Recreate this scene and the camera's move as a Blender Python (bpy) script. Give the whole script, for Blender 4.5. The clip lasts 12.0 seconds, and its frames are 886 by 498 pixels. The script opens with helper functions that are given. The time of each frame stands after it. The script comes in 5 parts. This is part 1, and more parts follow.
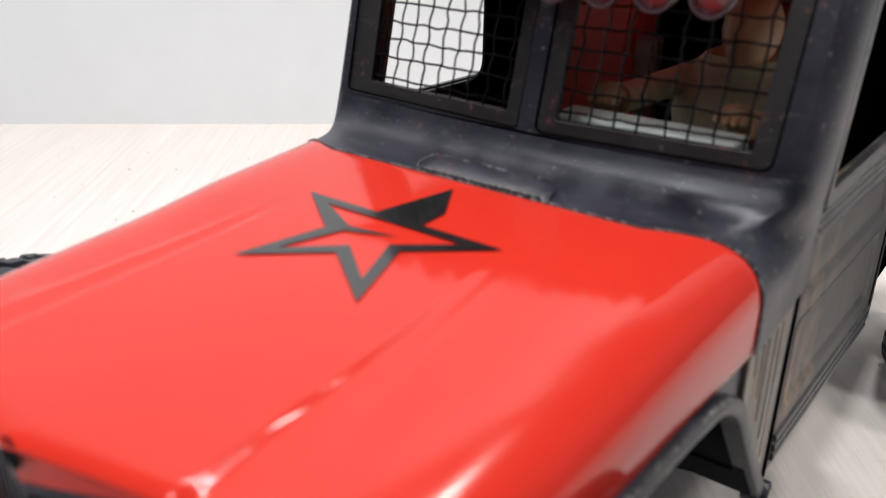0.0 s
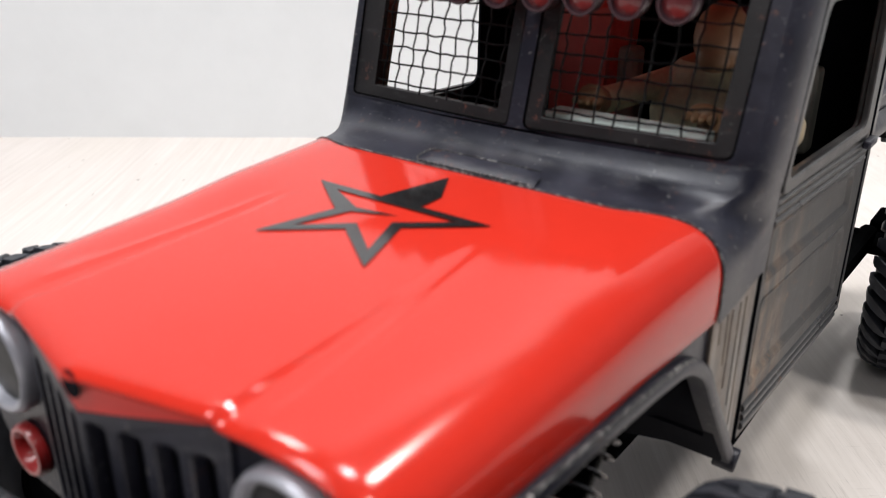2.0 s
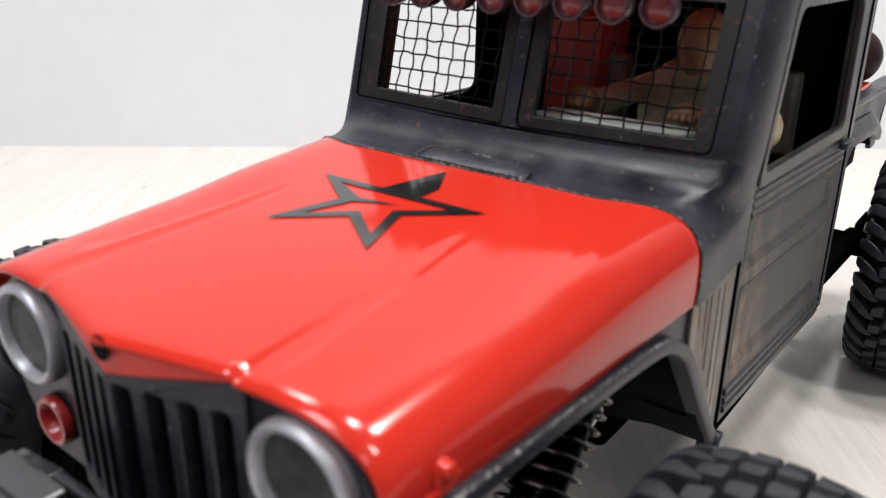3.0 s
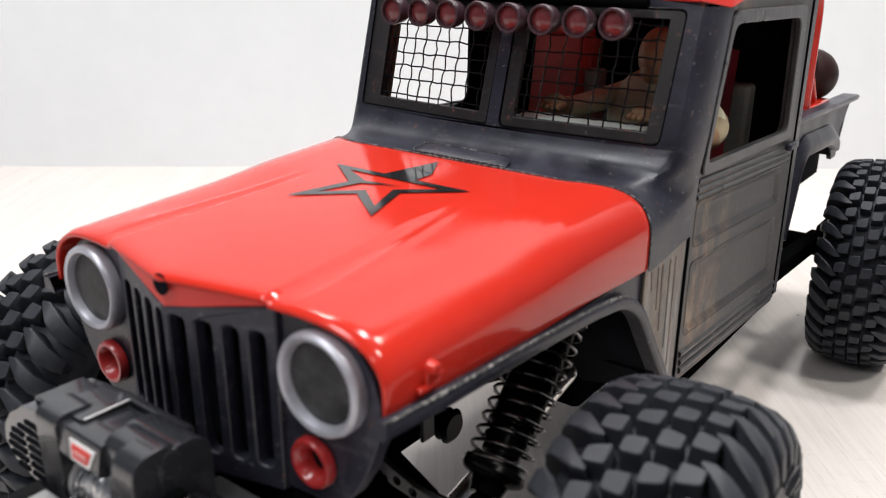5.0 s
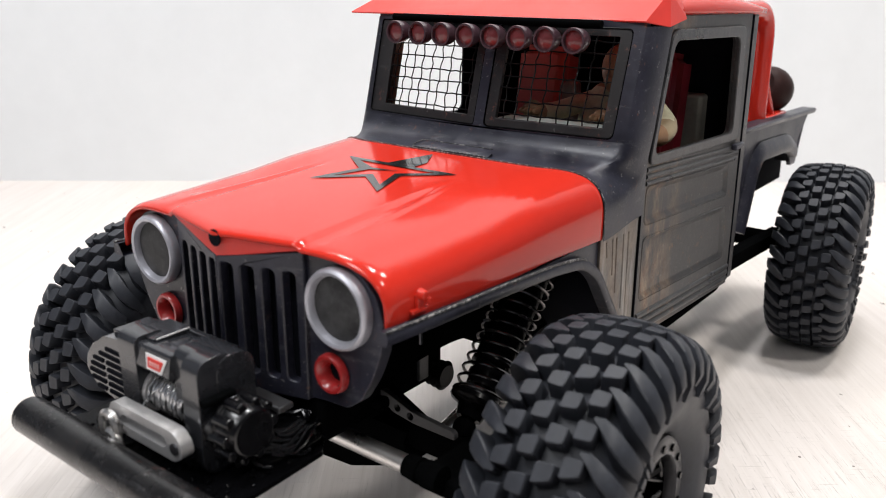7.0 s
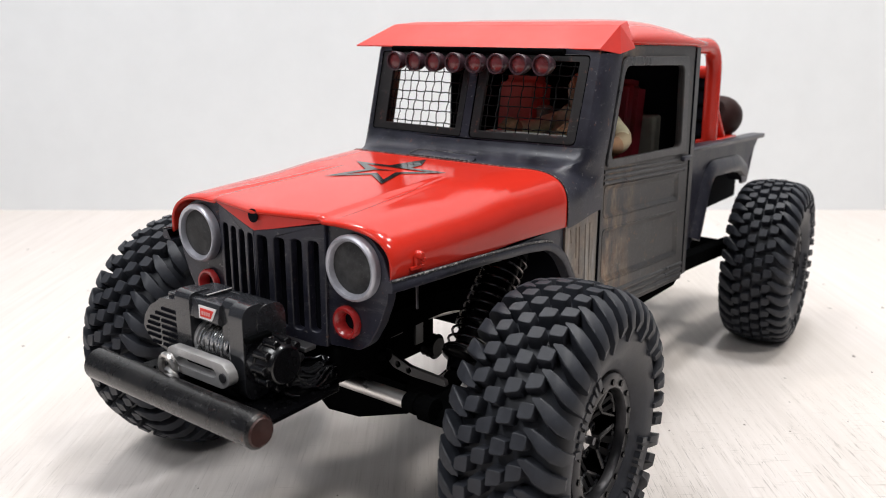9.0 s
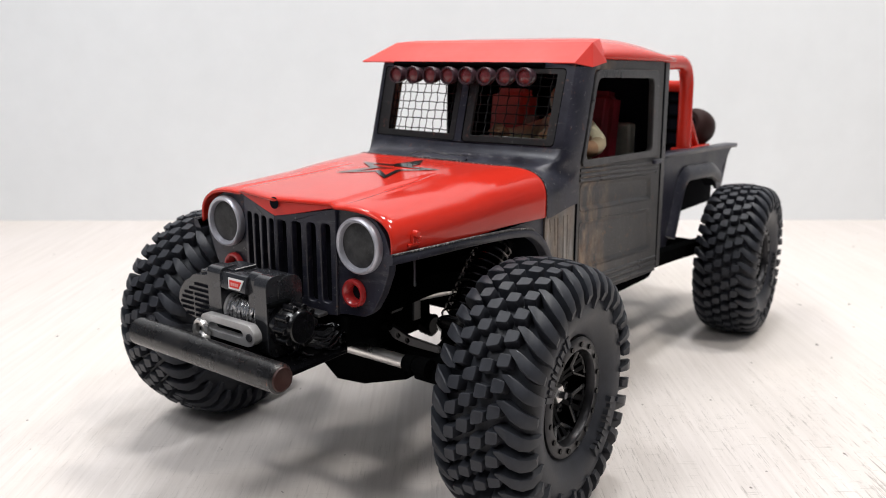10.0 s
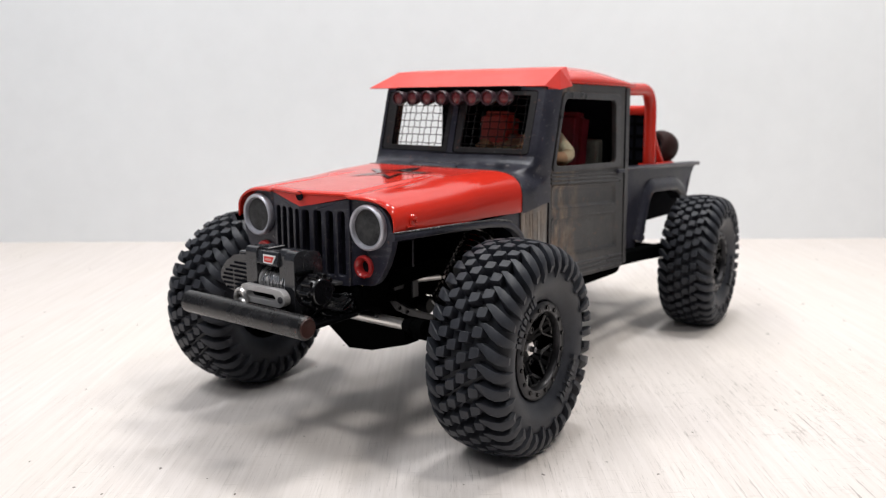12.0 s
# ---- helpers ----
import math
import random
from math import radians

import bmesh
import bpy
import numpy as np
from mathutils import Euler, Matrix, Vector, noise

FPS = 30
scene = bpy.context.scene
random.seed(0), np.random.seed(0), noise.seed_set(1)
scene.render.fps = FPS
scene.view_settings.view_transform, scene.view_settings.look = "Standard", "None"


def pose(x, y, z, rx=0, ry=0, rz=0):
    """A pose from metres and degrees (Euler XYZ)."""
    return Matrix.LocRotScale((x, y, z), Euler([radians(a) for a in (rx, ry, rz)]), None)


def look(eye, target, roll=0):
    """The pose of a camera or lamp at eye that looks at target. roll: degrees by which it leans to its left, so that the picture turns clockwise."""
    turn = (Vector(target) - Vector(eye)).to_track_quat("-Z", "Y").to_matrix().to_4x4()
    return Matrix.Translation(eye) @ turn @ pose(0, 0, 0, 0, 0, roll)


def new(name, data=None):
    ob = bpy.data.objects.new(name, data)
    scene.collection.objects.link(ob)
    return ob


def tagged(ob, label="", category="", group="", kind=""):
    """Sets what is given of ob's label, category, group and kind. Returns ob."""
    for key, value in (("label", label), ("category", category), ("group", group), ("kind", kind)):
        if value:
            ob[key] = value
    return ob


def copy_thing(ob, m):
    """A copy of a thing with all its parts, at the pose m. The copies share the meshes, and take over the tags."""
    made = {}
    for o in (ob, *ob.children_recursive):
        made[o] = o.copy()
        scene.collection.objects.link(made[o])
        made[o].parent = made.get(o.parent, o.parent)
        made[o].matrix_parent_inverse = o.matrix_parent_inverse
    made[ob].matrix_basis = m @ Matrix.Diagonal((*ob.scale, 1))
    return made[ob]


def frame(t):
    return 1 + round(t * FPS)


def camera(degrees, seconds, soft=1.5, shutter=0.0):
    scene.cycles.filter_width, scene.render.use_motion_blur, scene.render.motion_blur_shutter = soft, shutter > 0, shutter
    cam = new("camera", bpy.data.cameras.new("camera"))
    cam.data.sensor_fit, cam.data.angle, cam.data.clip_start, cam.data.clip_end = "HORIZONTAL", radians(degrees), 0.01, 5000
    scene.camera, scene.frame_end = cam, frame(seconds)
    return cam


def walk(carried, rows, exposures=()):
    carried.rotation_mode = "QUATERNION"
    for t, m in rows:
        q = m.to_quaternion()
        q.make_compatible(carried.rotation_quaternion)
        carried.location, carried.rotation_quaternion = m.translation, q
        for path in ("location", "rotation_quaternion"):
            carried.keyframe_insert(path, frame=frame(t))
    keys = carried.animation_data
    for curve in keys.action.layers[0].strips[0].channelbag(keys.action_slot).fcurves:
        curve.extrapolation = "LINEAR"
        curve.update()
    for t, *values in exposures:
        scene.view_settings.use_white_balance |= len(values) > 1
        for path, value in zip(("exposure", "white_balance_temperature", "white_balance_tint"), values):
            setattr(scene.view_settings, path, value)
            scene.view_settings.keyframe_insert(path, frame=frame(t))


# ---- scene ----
cam = camera(56.0, 12.0, 1.0)
PATH = [
    (0, (0.117, -0.104, 0.232), (-0.984, 1.347, -0.593), 0.2),
    (0.5, (0.121, -0.108, 0.233), (-0.988, 1.339, -0.588), 0.1),
    (1, (0.124, -0.113, 0.232), (-0.98, 1.348, -0.572), 0.3),
    (1.5, (0.129, -0.119, 0.232), (-0.979, 1.346, -0.56), 0.3),
    (2, (0.133, -0.124, 0.232), (-0.978, 1.344, -0.549), 0.3),
    (2.5, (0.139, -0.131, 0.232), (-0.978, 1.34, -0.537), 0.3),
    (3, (0.144, -0.137, 0.231), (-0.976, 1.341, -0.517), 0.4),
    (5, (0.176, -0.173, 0.23), (-0.967, 1.322, -0.447), 0.3),
    (5.5, (0.186, -0.184, 0.23), (-0.963, 1.312, -0.433), 0.2),
    (6, (0.196, -0.196, 0.231), (-0.957, 1.302, -0.421), 0.2),
    (6.5, (0.208, -0.209, 0.231), (-0.95, 1.294, -0.404), 0.3),
    (7, (0.221, -0.221, 0.231), (-0.951, 1.277, -0.386), 0.1),
    (9, (0.266, -0.28, 0.224), (-0.907, 1.257, -0.285), 0.1),
    (9.5, (0.286, -0.303, 0.223), (-0.893, 1.238, -0.263), 0.1),
    (10, (0.307, -0.325, 0.22), (-0.883, 1.217, -0.237), 0.0),
    (10.5, (0.325, -0.346, 0.217), (-0.87, 1.199, -0.211), -0.1),
    (11, (0.343, -0.365, 0.213), (-0.858, 1.183, -0.188), -0.2),
    (11.5, (0.359, -0.383, 0.21), (-0.847, 1.167, -0.168), -0.3),
    (12, (0.374, -0.4, 0.208), (-0.837, 1.151, -0.152), -0.3),
]
cam.data.dof.use_dof, cam.data.dof.focus_distance, cam.data.dof.aperture_fstop = True, 0.38, 15.5
EXPOSURES = [(0, -0.15), (3, -0.08), (6, 0.03), (9, -0.08), (12, -0.16)]
walk(cam, [(t, look(eye, target, roll)) for t, eye, target, roll in PATH], EXPOSURES)

# ---------------------------------------------------------------- world and light
world = bpy.data.worlds.new("room_air")
scene.world = world
world.use_nodes = True
world.node_tree.nodes["Background"].inputs[0].default_value = (0.80, 0.87, 1.0, 1)
world.node_tree.nodes["Background"].inputs[1].default_value = 0.25


def lerp(a, b, s):
    return a + (b - a) * s


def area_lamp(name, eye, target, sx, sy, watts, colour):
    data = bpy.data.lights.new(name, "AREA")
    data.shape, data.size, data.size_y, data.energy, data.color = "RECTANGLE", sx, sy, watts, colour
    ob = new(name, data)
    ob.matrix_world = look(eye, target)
    return tagged(ob, "unseen area light above the table, for ceiling lamps and fill", "light", kind="structure")


# Unseen overhead lights, placed to suit the overlapping tinted shadows on the table.
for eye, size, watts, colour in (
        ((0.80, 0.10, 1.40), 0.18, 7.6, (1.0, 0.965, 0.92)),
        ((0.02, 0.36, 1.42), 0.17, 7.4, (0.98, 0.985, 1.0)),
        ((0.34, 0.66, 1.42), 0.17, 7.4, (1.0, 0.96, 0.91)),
        # Next three are added fill: floor shade, cab inside, door side.
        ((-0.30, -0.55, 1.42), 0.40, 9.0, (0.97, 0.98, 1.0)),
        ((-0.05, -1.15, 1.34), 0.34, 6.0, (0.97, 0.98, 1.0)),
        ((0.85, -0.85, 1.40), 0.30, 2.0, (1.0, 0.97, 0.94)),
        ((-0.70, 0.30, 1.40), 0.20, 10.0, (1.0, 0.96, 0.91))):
    area_lamp("overhead_light", eye, (lerp(eye[0], 0.05, 0.4), lerp(eye[1], 0.15, 0.4), 0.0), size, size, watts, colour)
scene.view_settings.exposure = 0.0


# ---------------------------------------------------------------- materials
def nodes_of(name):
    m = bpy.data.materials.new(name)
    m.use_nodes = True
    t = m.node_tree
    return m, t, t.nodes["Principled BSDF"]


def noise_of(t, scale, detail=6.0, rough=0.6, stretch=(1, 1, 1), seed=0.0, turn=0.0):
    co = t.nodes.new("ShaderNodeTexCoord")
    mp = t.nodes.new("ShaderNodeMapping")
    mp.inputs["Scale"].default_value = stretch
    mp.inputs["Rotation"].default_value = (0, 0, turn)
    mp.inputs["Location"].default_value = (seed, seed * 0.7, seed * 1.3)
    n = t.nodes.new("ShaderNodeTexNoise")
    n.inputs["Scale"].default_value, n.inputs["Detail"].default_value, n.inputs["Roughness"].default_value = scale, detail, rough
    t.links.new(co.outputs["Object"], mp.inputs["Vector"])
    t.links.new(mp.outputs["Vector"], n.inputs["Vector"])
    return n.outputs["Fac"]


def ramp_of(t, fac, stops):
    r = t.nodes.new("ShaderNodeValToRGB")
    els = r.color_ramp.elements
    while len(els) < len(stops):
        els.new(0.5)
    for e, (p, c) in zip(els, stops):
        e.position = p
        e.color = (*c, 1) if isinstance(c, tuple) else (c, c, c, 1)
    t.links.new(fac, r.inputs["Fac"])
    return r.outputs["Color"]


def mix_of(t, fac, a, b, mode="MIX"):
    m = t.nodes.new("ShaderNodeMix")
    m.data_type, m.blend_type = "RGBA", mode
    for sock, v in ((m.inputs["Factor"], fac), (m.inputs["A"], a), (m.inputs["B"], b)):
        if isinstance(v, (int, float)):
            sock.default_value = v
        elif isinstance(v, tuple):
            sock.default_value = (*v, 1)
        else:
            t.links.new(v, sock)
    return m.outputs["Result"]


def bump_of(t, bsdf, height, strength, dist=0.0005):
    b = t.nodes.new("ShaderNodeBump")
    b.inputs["Strength"].default_value, b.inputs["Distance"].default_value = strength, dist
    t.links.new(height, b.inputs["Height"])
    t.links.new(b.outputs["Normal"], bsdf.inputs["Normal"])


def simple(name, colour, rough=0.5, metal=0.0, vary=0.25, scale=300, bump=0.1, coat=0.0):
    m, t, p = nodes_of(name)
    n = noise_of(t, scale)
    big = noise_of(t, scale * 0.12, 3)
    lo = tuple(c * (1 - vary) for c in colour)
    hi = tuple(min(1, c * (1 + vary)) for c in colour)
    c1 = ramp_of(t, n, [(0.3, lo), (0.7, hi)])
    c2 = mix_of(t, 0.5, c1, ramp_of(t, big, [(0.3, lo), (0.7, hi)]))
    t.links.new(c2, p.inputs["Base Color"])
    t.links.new(ramp_of(t, big, [(0.25, max(0.02, rough - 0.1)), (0.75, min(1, rough + 0.1))]), p.inputs["Roughness"])
    p.inputs["Metallic"].default_value = metal
    p.inputs["Coat Weight"].default_value = coat
    p.inputs["Specular IOR Level"].default_value = 0.5 if coat or metal or max(colour) > 0.05 else 0.07 if max(colour) > 0.003 else 0.0
    if bump:
        bump_of(t, p, n, bump)
    return m


RED = simple("red_gloss_paint", (0.56, 0.028, 0.016), 0.12, 0.0, 0.04, 120, 0.0, 0.0)
RED.node_tree.nodes["Principled BSDF"].inputs["Specular IOR Level"].default_value = 0.36
RED_SATIN = simple("red_satin_paint", (0.66, 0.035, 0.025), 0.5, 0.0, 0.08, 200, 0.03)
DARKRED = simple("dark_red_plastic", (0.13, 0.009, 0.016), 0.4, 0.0, 0.15, 300, 0.03, 0.3)
BLACK = simple("black_plastic", (0.0026, 0.0028, 0.0030), 0.42, 0.0, 0.3, 500, 0.06)
BLACK_GLOSS = simple("glossy_black_plastic", (0.003, 0.003, 0.0036), 0.22, 0.0, 0.3, 500, 0.03)
VOID = simple("matt_black_interior", (0.0055, 0.0060, 0.0090), 0.95, 0.0, 0.2, 300, 0.0)
WINCHGREY = simple("charcoal_plastic", (0.023, 0.024, 0.028), 0.22, 0.0, 0.2, 500, 0.04, 0.40)
SHINY_BLACK = simple("shiny_black_plastic", (0.004, 0.004, 0.005), 0.27, 0.0, 0.3, 500, 0.05, 0.1)
SILVER = simple("cast_aluminium", (0.54, 0.53, 0.53), 0.42, 0.6, 0.12, 900, 0.05)
STEEL = simple("polished_steel", (0.72, 0.70, 0.68), 0.32, 1.0, 0.1, 600, 0.02)
BEZEL = simple("matt_silver_paint", (0.50, 0.50, 0.55), 0.40, 0.5, 0.12, 500, 0.04)
GUNMETAL = simple("gunmetal", (0.10, 0.10, 0.11), 0.35, 0.9, 0.25, 400, 0.08)
SPRING = simple("black_chrome_spring", (0.16, 0.15, 0.15), 0.22, 1.0, 0.2, 600, 0.0)
CLOTH = simple("khaki_cloth", (0.62, 0.60, 0.42), 0.85, 0.0, 0.3, 350, 0.3)
SKIN = simple("tan_painted_resin", (0.32, 0.18, 0.095), 0.5, 0.0, 0.25, 250, 0.1)
CREAM = simple("cream_plastic", (0.40, 0.32, 0.20), 0.5, 0.0, 0.1, 300, 0.05)
PALEGREEN = simple("pale_green_dash_plastic", (0.66, 0.74, 0.70), 0.5, 0.0, 0.1, 300, 0.05)
BROWN = simple("dark_brown_leather", (0.030, 0.016, 0.015), 0.45, 0.0, 0.3, 200, 0.2)
ROPE = simple("silver_wire_rope", (0.86, 0.86, 0.88), 0.20, 0.9, 0.2, 900, 0.1)
SEATRED = simple("red_seat_vinyl", (0.60, 0.105, 0.085), 0.45, 0.0, 0.12, 250, 0.08)
RINGRED = simple("red_ring_plastic", (0.36, 0.022, 0.022), 0.3, 0.0, 0.12, 300, 0.02, 0.3)
SEATGREY = simple("grey_green_seat_cloth", (0.30, 0.30, 0.26), 0.8, 0.0, 0.2, 300, 0.2)
WHITE = simple("white_plastic", (0.8, 0.8, 0.8), 0.4, 0.0, 0.05, 300, 0.02)


def make_rubber():
    m, t, p = nodes_of("tyre_rubber")
    n, big = noise_of(t, 700), noise_of(t, 60, 4)
    c = mix_of(t, ramp_of(t, big, [(0.35, 0.0), (0.75, 1.0)]), (0.0165, 0.0182, 0.0235), (0.041, 0.0445, 0.055))
    t.links.new(mix_of(t, ramp_of(t, n, [(0.45, 0.0), (0.8, 0.4)]), c, (0.022, 0.022, 0.024)), p.inputs["Base Color"])
    t.links.new(ramp_of(t, big, [(0.3, 0.40), (0.7, 0.58)]), p.inputs["Roughness"])
    p.inputs["Specular IOR Level"].default_value = 0.30
    bump_of(t, p, n, 0.15, 0.0003)
    return m


PINK = simple("pale_red_print", (0.75, 0.35, 0.33), 0.5, 0.0, 0.1, 300, 0.0)
RUST = simple("rust_red_paint", (0.042, 0.013, 0.010), 0.5, 0.2, 0.5, 260, 0.2)
PLATEGREY = simple("grey_anodised_plate", (0.05, 0.05, 0.053), 0.45, 0.4, 0.2, 300, 0.05)
SMOKE = simple("smoky_plum_plastic", (0.050, 0.026, 0.034), 0.32, 0.0, 0.3, 300, 0.02, 0.3)
LAMPRED = simple("dull_red_lens", (0.13, 0.024, 0.027), 0.3, 0.0, 0.2, 200, 0.02, 0.6)
DECAL = simple("black_vinyl", (0.014, 0.014, 0.015), 0.10, 0.0, 0.2, 300, 0.0, 0.0)
DECAL.node_tree.nodes["Principled BSDF"].inputs["Specular IOR Level"].default_value = 0.95
WIRE = simple("black_wire", (0.006, 0.006, 0.0065), 0.35, 0.0, 0.5, 900, 0.0)
RUBBER = make_rubber()
RIMBLACK = simple("satin_black_rim_paint", (0.0045, 0.0045, 0.005), 0.42, 0.0, 0.25, 400, 0.03)
RINGBLACK = simple("black_anodised_ring", (0.030, 0.030, 0.033), 0.36, 0.8, 0.25, 400, 0.08)


def make_weathered(name, base, worn, rust, rust_lo, streak, gloss=0.34, scuff=0.5, patches=0.0, zone=(0.106, 0.112, 0.126, 0.150)):
    """Faded body paint: worn patches, light scuffs and specks, rust spots; optional brown runs near the front of the door."""
    m, t, p = nodes_of(name)
    fine, big = noise_of(t, 420, 8, 0.7), noise_of(t, 38, 5, 0.6, (1, 1, 0.6), 2.0)
    down = noise_of(t, 110, 6, 0.65, (1, 2.4, 0.16), 5.0)
    spots = noise_of(t, 150, 8, 0.75, (1, 1, 0.8), 9.0)
    patch = noise_of(t, 22, 3, 0.5, (1, 1, 1), 13.0)
    speck = noise_of(t, 520, 3, 0.6, (1, 1, 1), 21.0)
    rub = noise_of(t, 170, 7, 0.75, (0.35, 1.2, 1.6), 31.0)
    c = mix_of(t, ramp_of(t, big, [(0.36, 0.0), (0.70, 1.0)]), base, worn)
    c = mix_of(t, ramp_of(t, fine, [(0.42, 0.3), (0.75, 0.0)]), c, tuple(v * 0.4 for v in base))
    c = mix_of(t, ramp_of(t, down, [(0.50, 0.0), (0.72, streak)]), c, tuple(min(1, v * 2.0) for v in worn))
    c = mix_of(t, ramp_of(t, rub, [(0.56, 0.0), (0.70, scuff)]), c, (0.11, 0.11, 0.115))
    k = mix_of(t, 1.0, ramp_of(t, spots, [(rust_lo, 0.0), (rust_lo + 0.06, 1.0)]), ramp_of(t, patch, [(0.42, 0.15), (0.62, 1.0)]), "MULTIPLY")
    c = mix_of(t, k, c, rust)
    if patches:
        co = t.nodes.new("ShaderNodeTexCoord")
        sep = t.nodes.new("ShaderNodeSeparateXYZ")
        t.links.new(co.outputs["Object"], sep.inputs[0])
        where = ramp_of(t, sep.outputs["Y"], [(zone[0], 0.0), (zone[1], 1.0), (zone[2], 0.7), (zone[3], 0.0)])
        broad = noise_of(t, 75, 5, 0.6, (1, 1.3, 0.45), 5.0)
        run = mix_of(t, 1.0, ramp_of(t, broad, [(0.38, 0.0), (0.58, patches)]), where, "MULTIPLY")
        c = mix_of(t, run, c, mix_of(t, ramp_of(t, spots, [(0.40, 0.0), (0.60, 1.0)]), (0.19, 0.10, 0.052), (0.36, 0.27, 0.19)))
    c = mix_of(t, ramp_of(t, speck, [(0.675, 0.0), (0.70, 0.8 * scuff)]), c, (0.30, 0.29, 0.28))
    t.links.new(c, p.inputs["Base Color"])
    t.links.new(ramp_of(t, big, [(0.3, gloss - 0.06), (0.7, gloss + 0.14)]), p.inputs["Roughness"])
    p.inputs["Metallic"].default_value = 0.1
    p.inputs["Specular IOR Level"].default_value = 0.5
    bump_of(t, p, fine, 0.22, 0.0004)
    return m


FRAMEPAINT = make_weathered("chipped_frame_paint", (0.010, 0.0092, 0.0100), (0.022, 0.020, 0.021), (0.24, 0.085, 0.060), 0.585, 0.1, 0.42, 0.3)
BODY = make_weathered("weathered_black_paint", (0.0145, 0.0150, 0.0255), (0.042, 0.043, 0.064), (0.17, 0.075, 0.050), 0.595, 0.10, 0.34, 0.55)
DOORMAT = make_weathered("worn_bare_metal_paint", (0.027, 0.0275, 0.030), (0.088, 0.087, 0.087), (0.16, 0.085, 0.045), 0.58, 0.03, 0.40, 0.45, 0.95)
STREAKED = make_weathered("streaked_bare_metal", (0.100, 0.097, 0.094), (0.29, 0.28, 0.265), (0.20, 0.11, 0.055), 0.57, 0.75, 0.42, 0.5, 0.5, (0.066, 0.070, 0.100, 0.112))
BUMPERMAT = make_weathered("rust_worn_tube_paint", (0.007, 0.0068, 0.0075), (0.019, 0.018, 0.0185), (0.13, 0.045, 0.030), 0.60, 0.15, 0.24, 0.35)

# Rubbed grey-black; its pale tone also carries the frames' sheen and the ribs' highlights.
PILLARMAT = make_weathered("rubbed_sheen_paint", (0.026, 0.0262, 0.030), (0.085, 0.084, 0.086), (0.17, 0.085, 0.050), 0.60, 0.2, 0.30, 0.55)


def make_chipped():
    """A raw edge: black paint chipped through to pale metal in small flakes."""
    m, t, p = nodes_of("chipped_edge")
    n = noise_of(t, 800, 4, 0.7)
    area = noise_of(t, 60, 3, 0.5, (1, 1, 1), 6.0)
    k = mix_of(t, 1.0, ramp_of(t, n, [(0.50, 0.0), (0.58, 1.0)]), ramp_of(t, area, [(0.40, 0.15), (0.60, 1.0)]), "MULTIPLY")
    t.links.new(mix_of(t, k, (0.012, 0.012, 0.015), (0.36, 0.35, 0.34)), p.inputs["Base Color"])
    p.inputs["Roughness"].default_value = 0.4
    bump_of(t, p, n, 0.6, 0.0006)
    return m


CHIPPED = make_chipped()


def make_lens():
    m, t, p = nodes_of("smoky_headlight_lens")
    cloud = ramp_of(t, noise_of(t, 140, 6, 0.65), [(0.36, 0.0), (0.68, 1.0)])
    c = mix_of(t, cloud, (0.028, 0.028, 0.029), (0.066, 0.065, 0.066))
    t.links.new(mix_of(t, ramp_of(t, noise_of(t, 900, 3), [(0.60, 0.0), (0.72, 0.5)]), c, (0.12, 0.12, 0.12)), p.inputs["Base Color"])
    p.inputs["Roughness"].default_value = 0.4
    p.inputs["Specular IOR Level"].default_value = 0.12
    return m


LENS = make_lens()


